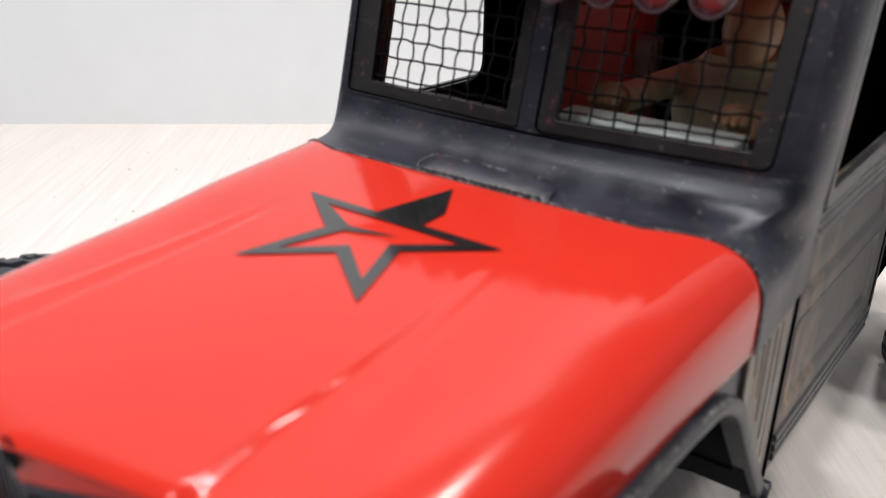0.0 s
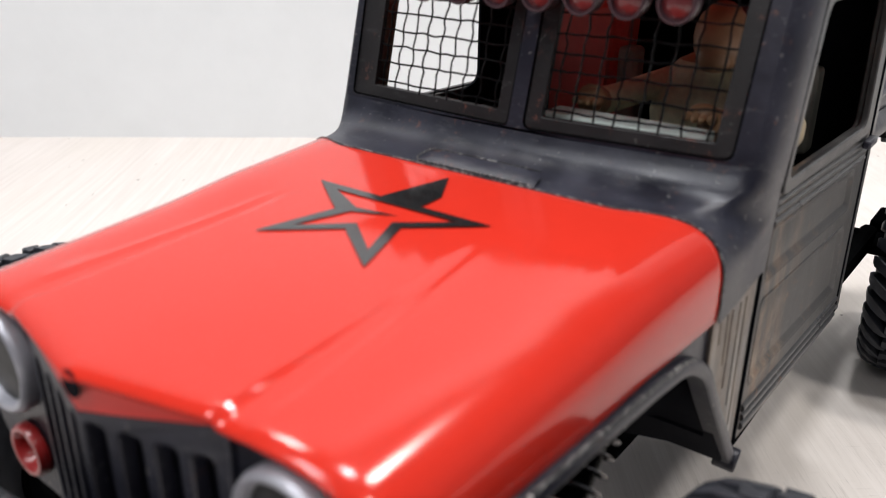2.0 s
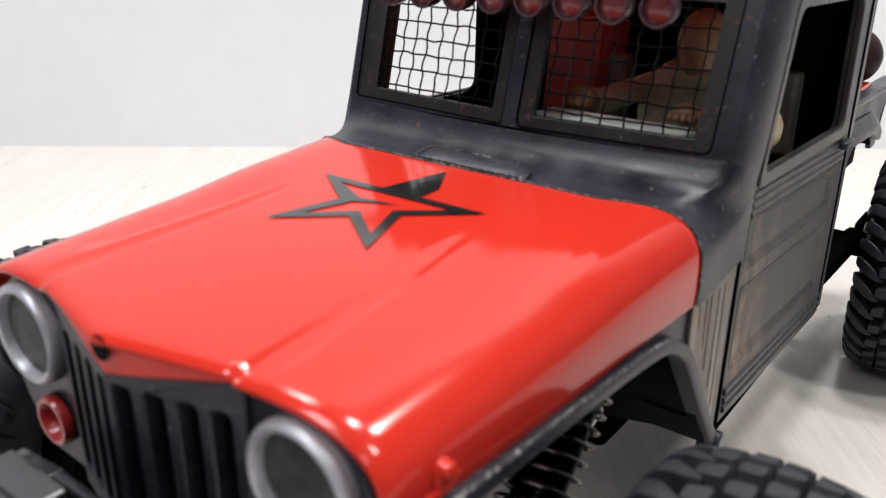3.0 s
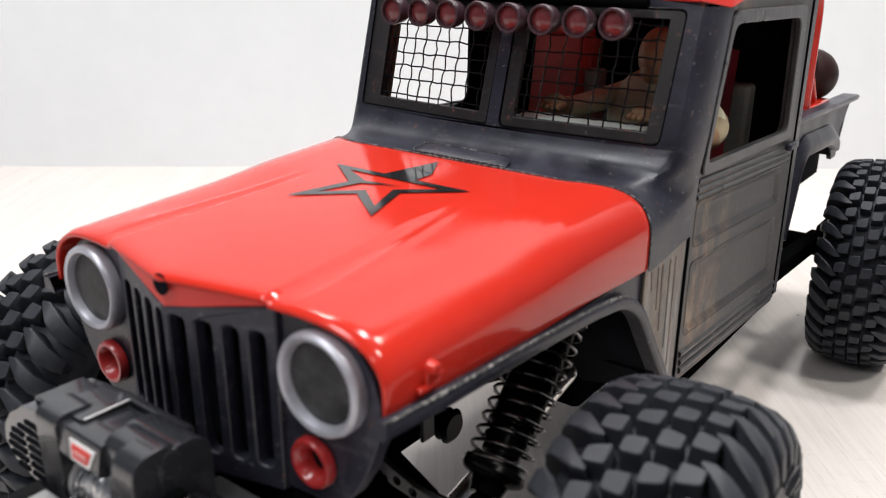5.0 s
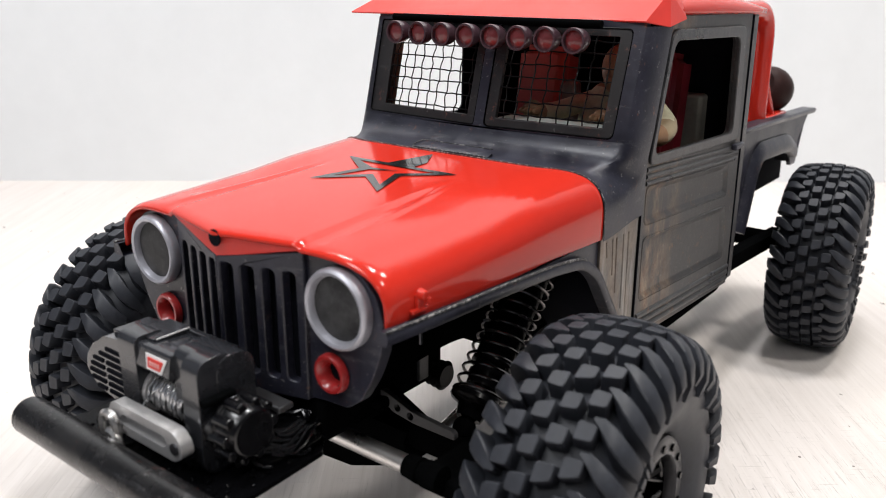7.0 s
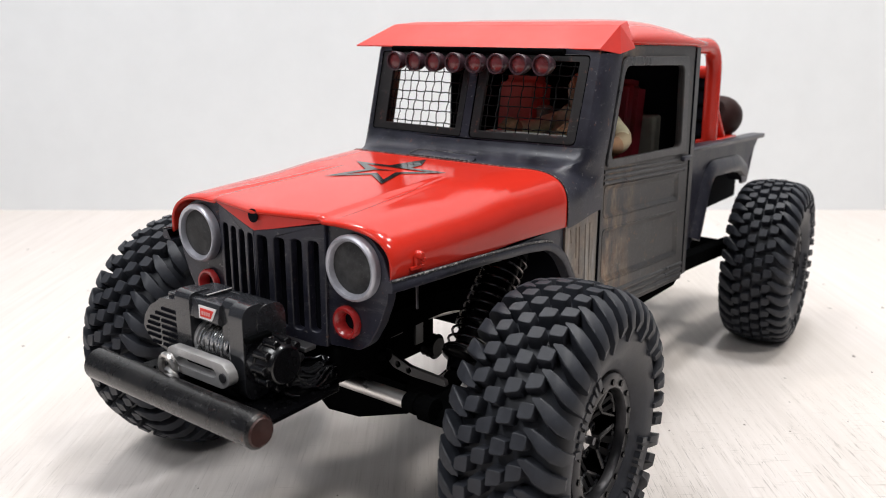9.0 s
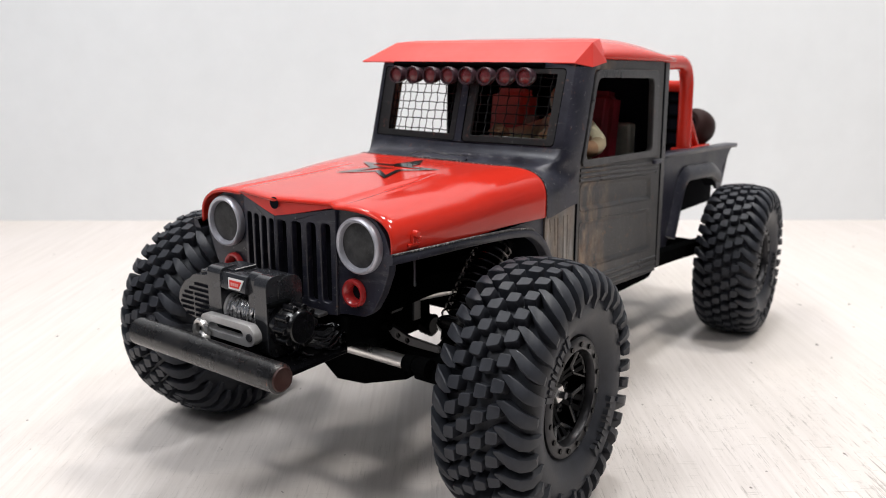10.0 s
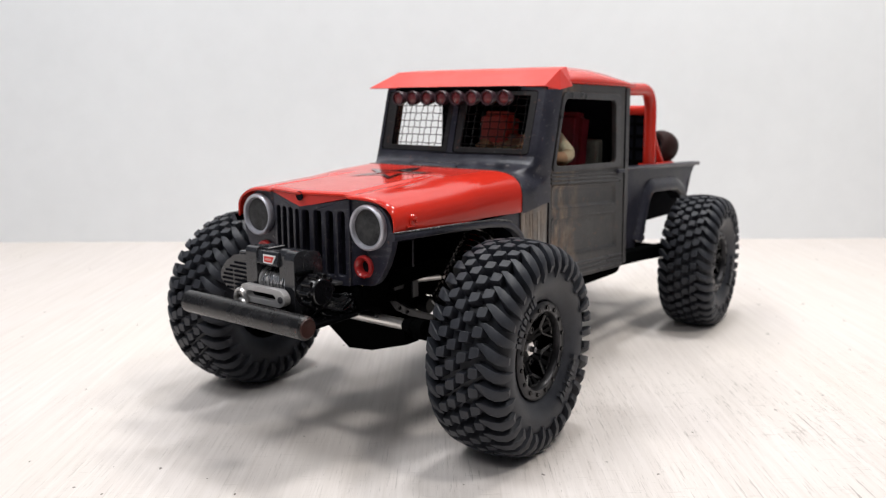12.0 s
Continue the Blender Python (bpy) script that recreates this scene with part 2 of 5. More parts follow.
def make_floor():
    """White-painted wood, worn along the grain (the local y), with fine dark scratches, pits and scuffs."""
    m, t, p = nodes_of("white_worn_wood")
    grain = noise_of(t, 34, 10, 0.7, (8.0, 0.20, 1), 1.0)
    big = noise_of(t, 4, 5, 0.6, (1.6, 0.7, 1), 4.0)
    area = noise_of(t, 5.0, 3, 0.5, (1, 1, 1), 17.3)
    pits = noise_of(t, 130, 2, 0.5, (1.2, 0.8, 1), 7.0)
    hairs = [(noise_of(t, 300, 4, 0.75, (2.0, 0.075, 1), 11.0 + 9 * k, turn), noise_of(t, 14.0, 3, 0.6, (1, 1, 1), 3.0 + 7 * k)) for k, turn in enumerate((0.04, 0.34, -0.22, 0.62))]
    cross = noise_of(t, 260, 4, 0.7, (0.16, 2.4, 1), 23.0, 0.2)
    c = mix_of(t, ramp_of(t, grain, [(0.34, 0.0), (0.66, 1.0)]), (0.645, 0.592, 0.560), (0.75, 0.698, 0.670))
    c = mix_of(t, ramp_of(t, big, [(0.45, 0.0), (0.70, 0.45)]), c, (0.67, 0.62, 0.565))
    co = t.nodes.new("ShaderNodeTexCoord")
    sep = t.nodes.new("ShaderNodeSeparateXYZ")
    t.links.new(co.outputs["Object"], sep.inputs[0])
    worn = ramp_of(t, sep.outputs["X"], [(0.0, 0.30), (0.22, 1.0)])
    out = t.nodes.new("ShaderNodeMath")
    out.operation = "MULTIPLY"
    out.inputs[1].default_value = -1.0
    t.links.new(sep.outputs["Y"], out.inputs[0])
    worn = mix_of(t, 1.0, worn, ramp_of(t, out.outputs[0], [(0.52, 0.20), (0.74, 1.0)]), "MULTIPLY")
    mask = mix_of(t, 1.0, ramp_of(t, area, [(0.36, 0.15), (0.56, 1.0)]), worn, "MULTIPLY")
    for k, (hair, where) in enumerate(hairs):
        f = mix_of(t, 1.0, ramp_of(t, hair, [(0.590 + 0.008 * k, 0.0), (0.622 + 0.008 * k, 0.95)]), mix_of(t, 1.0, mask, ramp_of(t, where, [(0.45, 0.0), (0.56, 1.0)]), "MULTIPLY"), "MULTIPLY")
        c = mix_of(t, f, c, (0.20, 0.175, 0.15))
    f = mix_of(t, 1.0, ramp_of(t, cross, [(0.615, 0.0), (0.65, 0.7)]), mask, "MULTIPLY")
    c = mix_of(t, f, c, (0.26, 0.23, 0.20))
    c = mix_of(t, ramp_of(t, pits, [(0.735, 0.0), (0.755, 0.9)]), c, (0.12, 0.10, 0.085))
    t.links.new(c, p.inputs["Base Color"])
    t.links.new(ramp_of(t, big, [(0.3, 0.42), (0.7, 0.6)]), p.inputs["Roughness"])
    p.inputs["Specular IOR Level"].default_value = 0.25
    bump_of(t, p, grain, 0.2, 0.001)
    return m


FLOOR = make_floor()
# Dark bluish grey for the unseen walls, chosen to dim and cool bounce.
ROOMGREY = simple("dim_bounce_grey", (0.125, 0.140, 0.168), 0.8, 0.0, 0.1, 6, 0.02)
WALL = simple("white_wall_paint", (0.837, 0.86, 0.878), 0.75, 0.0, 0.03, 30, 0.02)


# ---------------------------------------------------------------- mesh helpers
def part(name, bm, material, parent, label="", bevel=0.0, smooth=True, at=None):
    bmesh.ops.recalc_face_normals(bm, faces=bm.faces)
    me = bpy.data.meshes.new(name)
    bm.to_mesh(me)
    bm.free()
    me.materials.append(material)
    if smooth:
        me.polygons.foreach_set("use_smooth", [True] * len(me.polygons))
        me.set_sharp_from_angle(angle=radians(38))
    ob = new(name, me)
    ob.parent = parent
    if at is not None:
        ob.matrix_basis = at
    if bevel:
        mod = ob.modifiers.new("bevel", "BEVEL")
        mod.width, mod.segments, mod.limit_method, mod.angle_limit = bevel, 2, "ANGLE", radians(40)
    if label:
        ob["label"] = label
    return ob


def share(name, mesh, parent, at, label=""):
    ob = new(name, mesh)
    ob.parent = parent
    ob.matrix_basis = at
    if label:
        ob["label"] = label
    return ob


def box(bm, c, size, turn=None):
    m = Matrix.Translation(c) @ (turn.to_4x4() if turn else Matrix()) @ Matrix.Diagonal((*size, 1))
    bmesh.ops.create_cube(bm, size=1, matrix=m)
    return bm


def rod(bm, a, b, r0, r1=None, n=20, caps=True):
    a, b = Vector(a), Vector(b)
    d = b - a
    m = Matrix.Translation((a + b) / 2) @ d.to_track_quat("Z", "Y").to_matrix().to_4x4()
    bmesh.ops.create_cone(bm, cap_ends=caps, segments=n, radius1=r0, radius2=r0 if r1 is None else r1, depth=d.length, matrix=m)
    return bm


def tube(bm, pts, r, n=10, closed=False):
    pts = [Vector(p) for p in pts]
    rings, k = [], len(pts)
    up = Vector((0.123, 0.31, 0.94)).normalized()
    for i, p in enumerate(pts):
        a = pts[(i - 1) % k] if closed or i else pts[0]
        b = pts[(i + 1) % k] if closed or i < k - 1 else pts[-1]
        d = (b - a).normalized()
        u = (up - d * up.dot(d)).normalized()
        v = d.cross(u)
        up = u
        rings.append([bm.verts.new(p + r * (math.cos(2 * math.pi * j / n) * u + math.sin(2 * math.pi * j / n) * v)) for j in range(n)])
    for i in range(k if closed else k - 1):
        q, w = rings[i], rings[(i + 1) % k]
        for j in range(n):
            bm.faces.new((q[j], q[(j + 1) % n], w[(j + 1) % n], w[j]))
    if not closed:
        bm.faces.new(rings[0][::-1])
        bm.faces.new(rings[-1])
    return bm


def round_path(pts, r, steps=6):
    """A polyline with its inner corners rounded."""
    pts = [Vector(p) for p in pts]
    out = [pts[0]]
    for a, b, c in zip(pts, pts[1:], pts[2:]):
        p, q = b + (a - b).normalized() * r, b + (c - b).normalized() * r
        for i in range(steps + 1):
            s = i / steps
            out.append(p * (1 - s) ** 2 + b * 2 * s * (1 - s) + q * s * s)
    return out + [pts[-1]]


def lathe(bm, profile, n=48, m=None):
    """Turns (x, r) points round the x axis."""
    m = m or Matrix()
    rings = [[bm.verts.new(m @ Vector((x, r * math.cos(2 * math.pi * j / n), r * math.sin(2 * math.pi * j / n)))) for j in range(n)] for x, r in profile]
    for q, w in zip(rings, rings[1:]):
        for j in range(n):
            bm.faces.new((q[j], q[(j + 1) % n], w[(j + 1) % n], w[j]))
    return rings


def loft(bm, rows):
    vs = [[bm.verts.new(p) for p in row] for row in rows]
    for a, b in zip(vs, vs[1:]):
        for i in range(len(a) - 1):
            bm.faces.new((a[i], a[i + 1], b[i + 1], b[i]))
    return vs


def plate(bm, outline, holes, place, depth):
    """A flat plate with holes: 2D outlines, put into space by place(u, v), thickened by the vector depth."""
    edges = []
    for ring in (outline, *holes):
        vs = [bm.verts.new(place(*p)) for p in ring]
        edges += [bm.edges.new((vs[i], vs[(i + 1) % len(vs)])) for i in range(len(vs))]
    done = bmesh.ops.triangle_fill(bm, use_beauty=True, edges=edges)
    faces = [g for g in done["geom"] if isinstance(g, bmesh.types.BMFace)]
    more = bmesh.ops.extrude_face_region(bm, geom=faces)
    bmesh.ops.translate(bm, verts=[g for g in more["geom"] if isinstance(g, bmesh.types.BMVert)], vec=depth)
    return bm


def rounded(pts, r, steps=4):
    """A closed 2D outline with rounded corners."""
    out, k = [], len(pts)
    for i in range(k):
        a, b, c = (Vector(pts[(i + d) % k]) for d in (-1, 0, 1))
        ra = min(r, (a - b).length * 0.45, (c - b).length * 0.45)
        p, q = b + (a - b).normalized() * ra, b + (c - b).normalized() * ra
        for j in range(steps + 1):
            s = j / steps
            v = p * (1 - s) ** 2 + b * 2 * s * (1 - s) + q * s * s
            out.append((v.x, v.y))
    return out


def disc(cx, cz, r, n=28):
    return [(cx + r * math.cos(2 * math.pi * i / n), cz + r * math.sin(2 * math.pi * i / n)) for i in range(n)]


def ease(s):
    s = min(1, max(0, s))
    return s * s * (3 - 2 * s)


# ---------------------------------------------------------------- the setting
WALL_TURN = math.atan2(0.732, 0.941)      # the wall behind runs at this angle to the truck
WALL_FOOT = Vector((-0.384, 0.542, 0))


def set_room():
    along = Vector((math.cos(WALL_TURN), math.sin(WALL_TURN), 0))
    out = Vector((-along.y, along.x, 0))
    turn = Matrix.Rotation(WALL_TURN, 3, "Z")
    floor = part("floor", box(bmesh.new(), (0, -1.45, -0.01), (3.2, 2.9, 0.02)), FLOOR, None, at=Matrix.Translation(WALL_FOOT) @ turn.to_4x4())
    tagged(floor, "white-painted worn wooden table top with scuffs", "floor", kind="structure")
    w = part("wall_back", box(bmesh.new(), WALL_FOOT + out * 0.02 + Vector((0, 0, 0.74)), (3.2, 0.04, 1.52), turn), WALL, None)
    tagged(w, "plain white painted wall behind the table", "wall", kind="structure")
    # Unseen walls and ceiling, added to close the room around the table.
    for name, c, size in (("unseen_wall_left", -along * 1.62 - out * 1.43, (0.04, 2.94, 1.52)), ("unseen_wall_right", along * 1.62 - out * 1.43, (0.04, 2.94, 1.52)), ("unseen_wall_front", -out * 2.92, (3.2, 0.04, 1.52))):
        w = part(name, box(bmesh.new(), WALL_FOOT + c + Vector((0, 0, 0.74)), size, turn), ROOMGREY, None)
        tagged(w, "unseen grey wall, added to close the room and dim its bounce", "wall", kind="structure")
    c = part("ceiling", box(bmesh.new(), WALL_FOOT - out * 1.43 + Vector((0, 0, 1.53)), (3.3, 3.0, 0.04), turn), ROOMGREY, None)
    tagged(c, "unseen grey ceiling, added to close the room and dim its bounce", "ceiling", kind="structure")


set_room()

# ---------------------------------------------------------------- the truck: hood, grille, cab
truck = new("model_truck")
tagged(truck, "scale model crawler pickup, red hood, weathered black body, on white table", "model truck")


def hood_front(x):
    """How far forward the hood's front edge lies: a shallow prow between the headlights."""
    a = abs(x)
    return lerp(-0.0625, -0.0550, min(1, a / 0.033)) if a < 0.033 else lerp(-0.0550, -0.0530, min(1, (a - 0.033) / 0.03))


def hood_profile(s, n=26):
    """Half of the hood's section at s, 0 front to 1 rear: centre line, flat top, shoulder, side."""
    top = lerp(0.1530, 0.1592, s)
    xe, xs = lerp(0.0690, 0.0745, s), lerp(0.040, 0.048, s)
    zs = lerp(0.1370, 0.1400, s)
    low = lerp(0.1335, 0.1310, s)
    pts = [(xs * i / 10, top) for i in range(10)]
    for i in range(n - 12):
        a = (i / (n - 13)) * math.pi / 2
        pts.append((xs + (xe - xs) * math.sin(a) ** 0.78, zs + (top - zs) * math.cos(a) ** 0.78))
    pts += [(xe, lerp(zs, low, 0.5)), (xe, low)]
    return pts


def hood_raise(x, s):
    """The raised centre panel with its creases, fading out before the star, and the fainter outer swage."""
    a, k = abs(x), 1 - ease((s - 0.45) / 0.28)
    edge = lerp(0.0330, 0.0290, s)
    h = 0.0012 * (1 - ease((a - edge + 0.0009) / 0.0018)) * k
    out = lerp(0.0420, 0.0335, min(1, s / 0.72))
    h += 0.0006 * math.exp(-((a - out) / 0.0013) ** 2) * (1 - ease((s - 0.5) / 0.24))
    return h - 0.0012 * k


def section(s):
    half = hood_profile(s)
    return [(-x, z) for x, z in half[:0:-1]] + half


def build_hood():
    bm = bmesh.new()
    rows = []
    steps = 44
    for i in range(steps + 1):
        s = i / steps
        row = []
        sec = section(s)
        for x, z in sec:
            side = ease((abs(x) - 0.045) / 0.028)
            rear = lerp(0.0605, 0.0705, side)
            y = lerp(hood_front(x), rear, s)
            lip = 0.0011 * max(0, 1 - s / 0.03) ** 2
            row.append(Vector((x * (1 - lip * 6), y, z + hood_raise(x, s) - lip)))
        rows.append(row)
    # more rows of points across the creases
    dense = []
    for row in rows:
        out = []
        mid = len(row) // 2
        for n, (a, b) in enumerate(zip(row, row[1:])):
            k = 4 if mid - 10 <= n < mid + 10 else 1
            out += [a.lerp(b, j / k) for j in range(k)]
        out.append(row[-1])
        dense.append(out)
    for i, row in enumerate(dense):
        s = i / steps
        half = hood_profile(s)
        for p in row:
            if abs(p.x) < lerp(0.040, 0.050, s) * 0.97:
                lip = 0.0011 * max(0, 1 - s / 0.03) ** 2
                p.z = half[0][1] + hood_raise(p.x, s) - lip
                p.y = lerp(hood_front(p.x), 0.0605, s)
    loft(bm, dense)
    ob = part("hood", bm, RED, truck, "glossy red hood with raised centre panel and black star")
    sol = ob.modifiers.new("sheet", "SOLIDIFY")
    sol.thickness, sol.offset = 0.0016, -1
    bev = ob.modifiers.new("bevel", "BEVEL")
    bev.width, bev.segments, bev.limit_method, bev.angle_limit = 0.0006, 2, "ANGLE", radians(50)
    return ob


hood = build_hood()


def hood_z(x, y):
    s = (y + 0.0600) / 0.1205
    return hood_profile(s)[0][1] + hood_raise(x, s)


def build_star():
    """A flat outlined five-pointed star, one arm filled and one notch drawn out into a slash."""
    c, big = Vector((-0.0002, 0.0240)), 0.0306
    small = big * 0.382

    def at(r, a):
        return c + r * Vector((math.cos(radians(a)), math.sin(radians(a))))
    tip, notch = [at(big, 90 + 72 * k) for k in range(5)], [at(small, 126 + 72 * k) for k in range(5)]
    tin, nin = [at(big * 0.70, 90 + 72 * k) for k in range(5)], [at(small * 0.64, 126 + 72 * k) for k in range(5)]
    point = c + Vector((0.0062, 0.0016))
    shapes = [
        [tip[1], notch[0], notch[4], tip[4], tin[4], tin[1]],
        [notch[0], tip[0], tip[0].lerp(notch[4], 0.62) + Vector((0.0030, 0.0002)), notch[4]],
        [tip[1], tin[1], nin[1] + Vector((0.0002, 0.0022)), point, nin[1] + Vector((0.0006, -0.0004)), tin[2], tip[2], notch[1]],
        [tip[2], tin[2], nin[2], notch[2]],
        [notch[2], nin[2], tin[3], nin[3], notch[3], tip[3]],
        [notch[3], nin[3], tin[4], tip[4]],
    ]
    bm = bmesh.new()
    for ring in shapes:
        vs = [bm.verts.new((*p, 0.0)) for p in ring]
        edges = [bm.edges.new((vs[i], vs[(i + 1) % len(vs)])) for i in range(len(vs))]
        bmesh.ops.triangle_fill(bm, use_beauty=True, edges=edges)
    bmesh.ops.remove_doubles(bm, verts=bm.verts[:], dist=0.00002)
    bmesh.ops.subdivide_edges(bm, edges=bm.edges[:], cuts=3, use_grid_fill=True)
    bmesh.ops.recalc_face_normals(bm, faces=bm.faces[:])
    for v in bm.verts:
        v.co.z += hood_z(v.co.x, v.co.y) + 0.0004
    part("star_decal", bm, DECAL, hood, "black outlined star decal", smooth=False)


build_star()


def build_hood_bits():
    # latches on the hood's side, low at the front
    for sx in (1, -1):
        bm = box(bmesh.new(), (sx * 0.0700, -0.0395, 0.1378), (0.0018, 0.0030, 0.0050))
        rod(bm, (sx * 0.0698, -0.0395, 0.1402), (sx * 0.0728, -0.0395, 0.1402), 0.0019, 0.0015, n=14)
        rod(bm, (sx * 0.0698, -0.0372, 0.1380), (sx * 0.0722, -0.0372, 0.1380), 0.0010, n=10)
        box(bm, (sx * 0.0702, -0.0400, 0.1352), (0.0016, 0.0075, 0.0016))
        part("hood_latch", bm, RED, hood, "", 0.0004)


build_hood_bits()


def build_grille():
    g = None
    half = [(0.0320, 0.1490), (0.040, 0.1500), (0.0490, 0.1494), (0.0570, 0.1460), (0.0625, 0.1400), (0.0655, 0.1320), (0.0640, 0.1220), (0.0600, 0.1120), (0.0545, 0.1030), (0.0490, 0.0990), (0.0400, 0.0985), (0.0320, 0.0975)]
    for sx in (1, -1):
        bm = plate(bmesh.new(), [(sx * x, z) for x, z in rounded(half, 0.002, 3)], [disc(sx * 0.048, 0.1338, 0.0112), disc(sx * 0.0437, 0.1103, 0.0048, 16)], lambda u, v: Vector((u, -0.0508, v)), Vector((0, 0.005, 0)))
        if g is None:
            g = part("grille", bm, BODY, truck, "black slotted grille shell with pointed middle", 0.0006)
        else:
            part("grille_cheek", bm, BODY, g, "", 0.0006)
    # two pressed panels meet in a prow, four round-ended slots in each
    def face(x):
        return -0.0610 + 0.26 * abs(x)
    for sx in (1, -1):
        outline = [(0.0, 0.0965), (sx * 0.0325, 0.0970), (sx * 0.0332, 0.1495), (0.0, 0.1436)]
        slots = [rounded([(sx * a, 0.1030), (sx * b, 0.1030), (sx * b, 0.1416), (sx * a, 0.1416)], 0.0022, 4) for a, b in ((0.0011, 0.0061), (0.0089, 0.0142), (0.0170, 0.0221), (0.0248, 0.0299))]
        bm = plate(bmesh.new(), outline, slots, lambda u, v: Vector((u, face(u), v)), Vector((0, 0.0040, 0)))
        part("slotted_panel", bm, BODY, g, "", 0.0005)
    # Black sheet stands in for the shade behind the open slots.
    part("dark_slot_backing", box(bmesh.new(), (0, -0.0445, 0.1220), (0.070, 0.002, 0.056)), VOID, g)
    # red V-shaped plate under the hood's front edge
    bm = bmesh.new()
    for sx in (1, -1):
        for lift, back in ((0.0, 0.0),):
            top0, top1 = Vector((0, -0.0608, 0.1512)), Vector((sx * 0.0335, -0.0535, 0.1518))
            bot0, bot1 = Vector((0, -0.0606, 0.1430)), Vector((sx * 0.0335, -0.0533, 0.1500))
            d = Vector((0, 0.004, 0))
            vs = [bm.verts.new(p) for p in (top0, top1, bot1, bot0, top0 + d, top1 + d, bot1 + d, bot0 + d)]
            for f in ((0, 1, 2, 3), (4, 5, 6, 7), (0, 1, 5, 4), (3, 2, 6, 7), (1, 2, 6, 5)):
                bm.faces.new([vs[i] for i in f])
    bmesh.ops.remove_doubles(bm, verts=bm.verts, dist=1e-5)
    part("grille_top_plate", bm, RED_SATIN, g, "red V-shaped plate", 0.0003)
    # Black disc stands in for the shade inside the catch hole.
    bm = bmesh.new()
    lathe(bm, [(0, 0.0001), (0, 0.0029), (0.0004, 0.0029), (0.0004, 0.0001)], 20, Matrix.Translation((0.0008, -0.0612, 0.1500)) @ Matrix.Rotation(radians(-90), 4, "Z"))
    part("hood_catch_hole", bm, VOID, g)
    for sx in (1, -1):
        c = Vector((sx * 0.048, -0.0510, 0.1338))
        m = Matrix.Translation(c) @ Matrix.Rotation(radians(-90), 4, "Z")   # +x of the lathe points forward
        bm = bmesh.new()
        prof = [(0.0, 0.0134), (0.0022, 0.0135), (0.0034, 0.0131), (0.0040, 0.0123), (0.0036, 0.0113), (0.0022, 0.0107), (0.0, 0.0105)]
        lathe(bm, prof, 56, m)
        lamp = part("headlight", bm, BEZEL, truck, "round headlight with matt silver bezel")
        bm = bmesh.new()
        prof = [(0.0024 - 0.0012 * (r / 0.0113) ** 2, r) for r in (0.0001, 0.003, 0.006, 0.009, 0.0113)]
        lathe(bm, prof, 48, m)
        part("lens", bm, LENS, lamp, "dark smoky lens")
        c = Vector((sx * 0.0437, -0.0513, 0.1103))
        m = Matrix.Translation(c) @ Matrix.Rotation(radians(-90), 4, "Z")
        bm = bmesh.new()
        lathe(bm, [(0.0, 0.0069), (0.0016, 0.0069), (0.0026, 0.0063), (0.0026, 0.0054), (0.0014, 0.0042), (-0.002, 0.0036), (-0.003, 0.0034)], 40, m)
        ring = part("turn_signal", bm, RINGRED, truck, "dark red ring around an empty turn signal hole")
        bm = bmesh.new()
        rod(bm, c + Vector((0, 0.004, 0)), c + Vector((0, 0.002, 0)), 0.0036, n=20)
        part("socket", bm, VOID, ring)


build_grille()


def side_x(y):
    return lerp(0.0735, 0.0770, (y - 0.06) / 0.30)


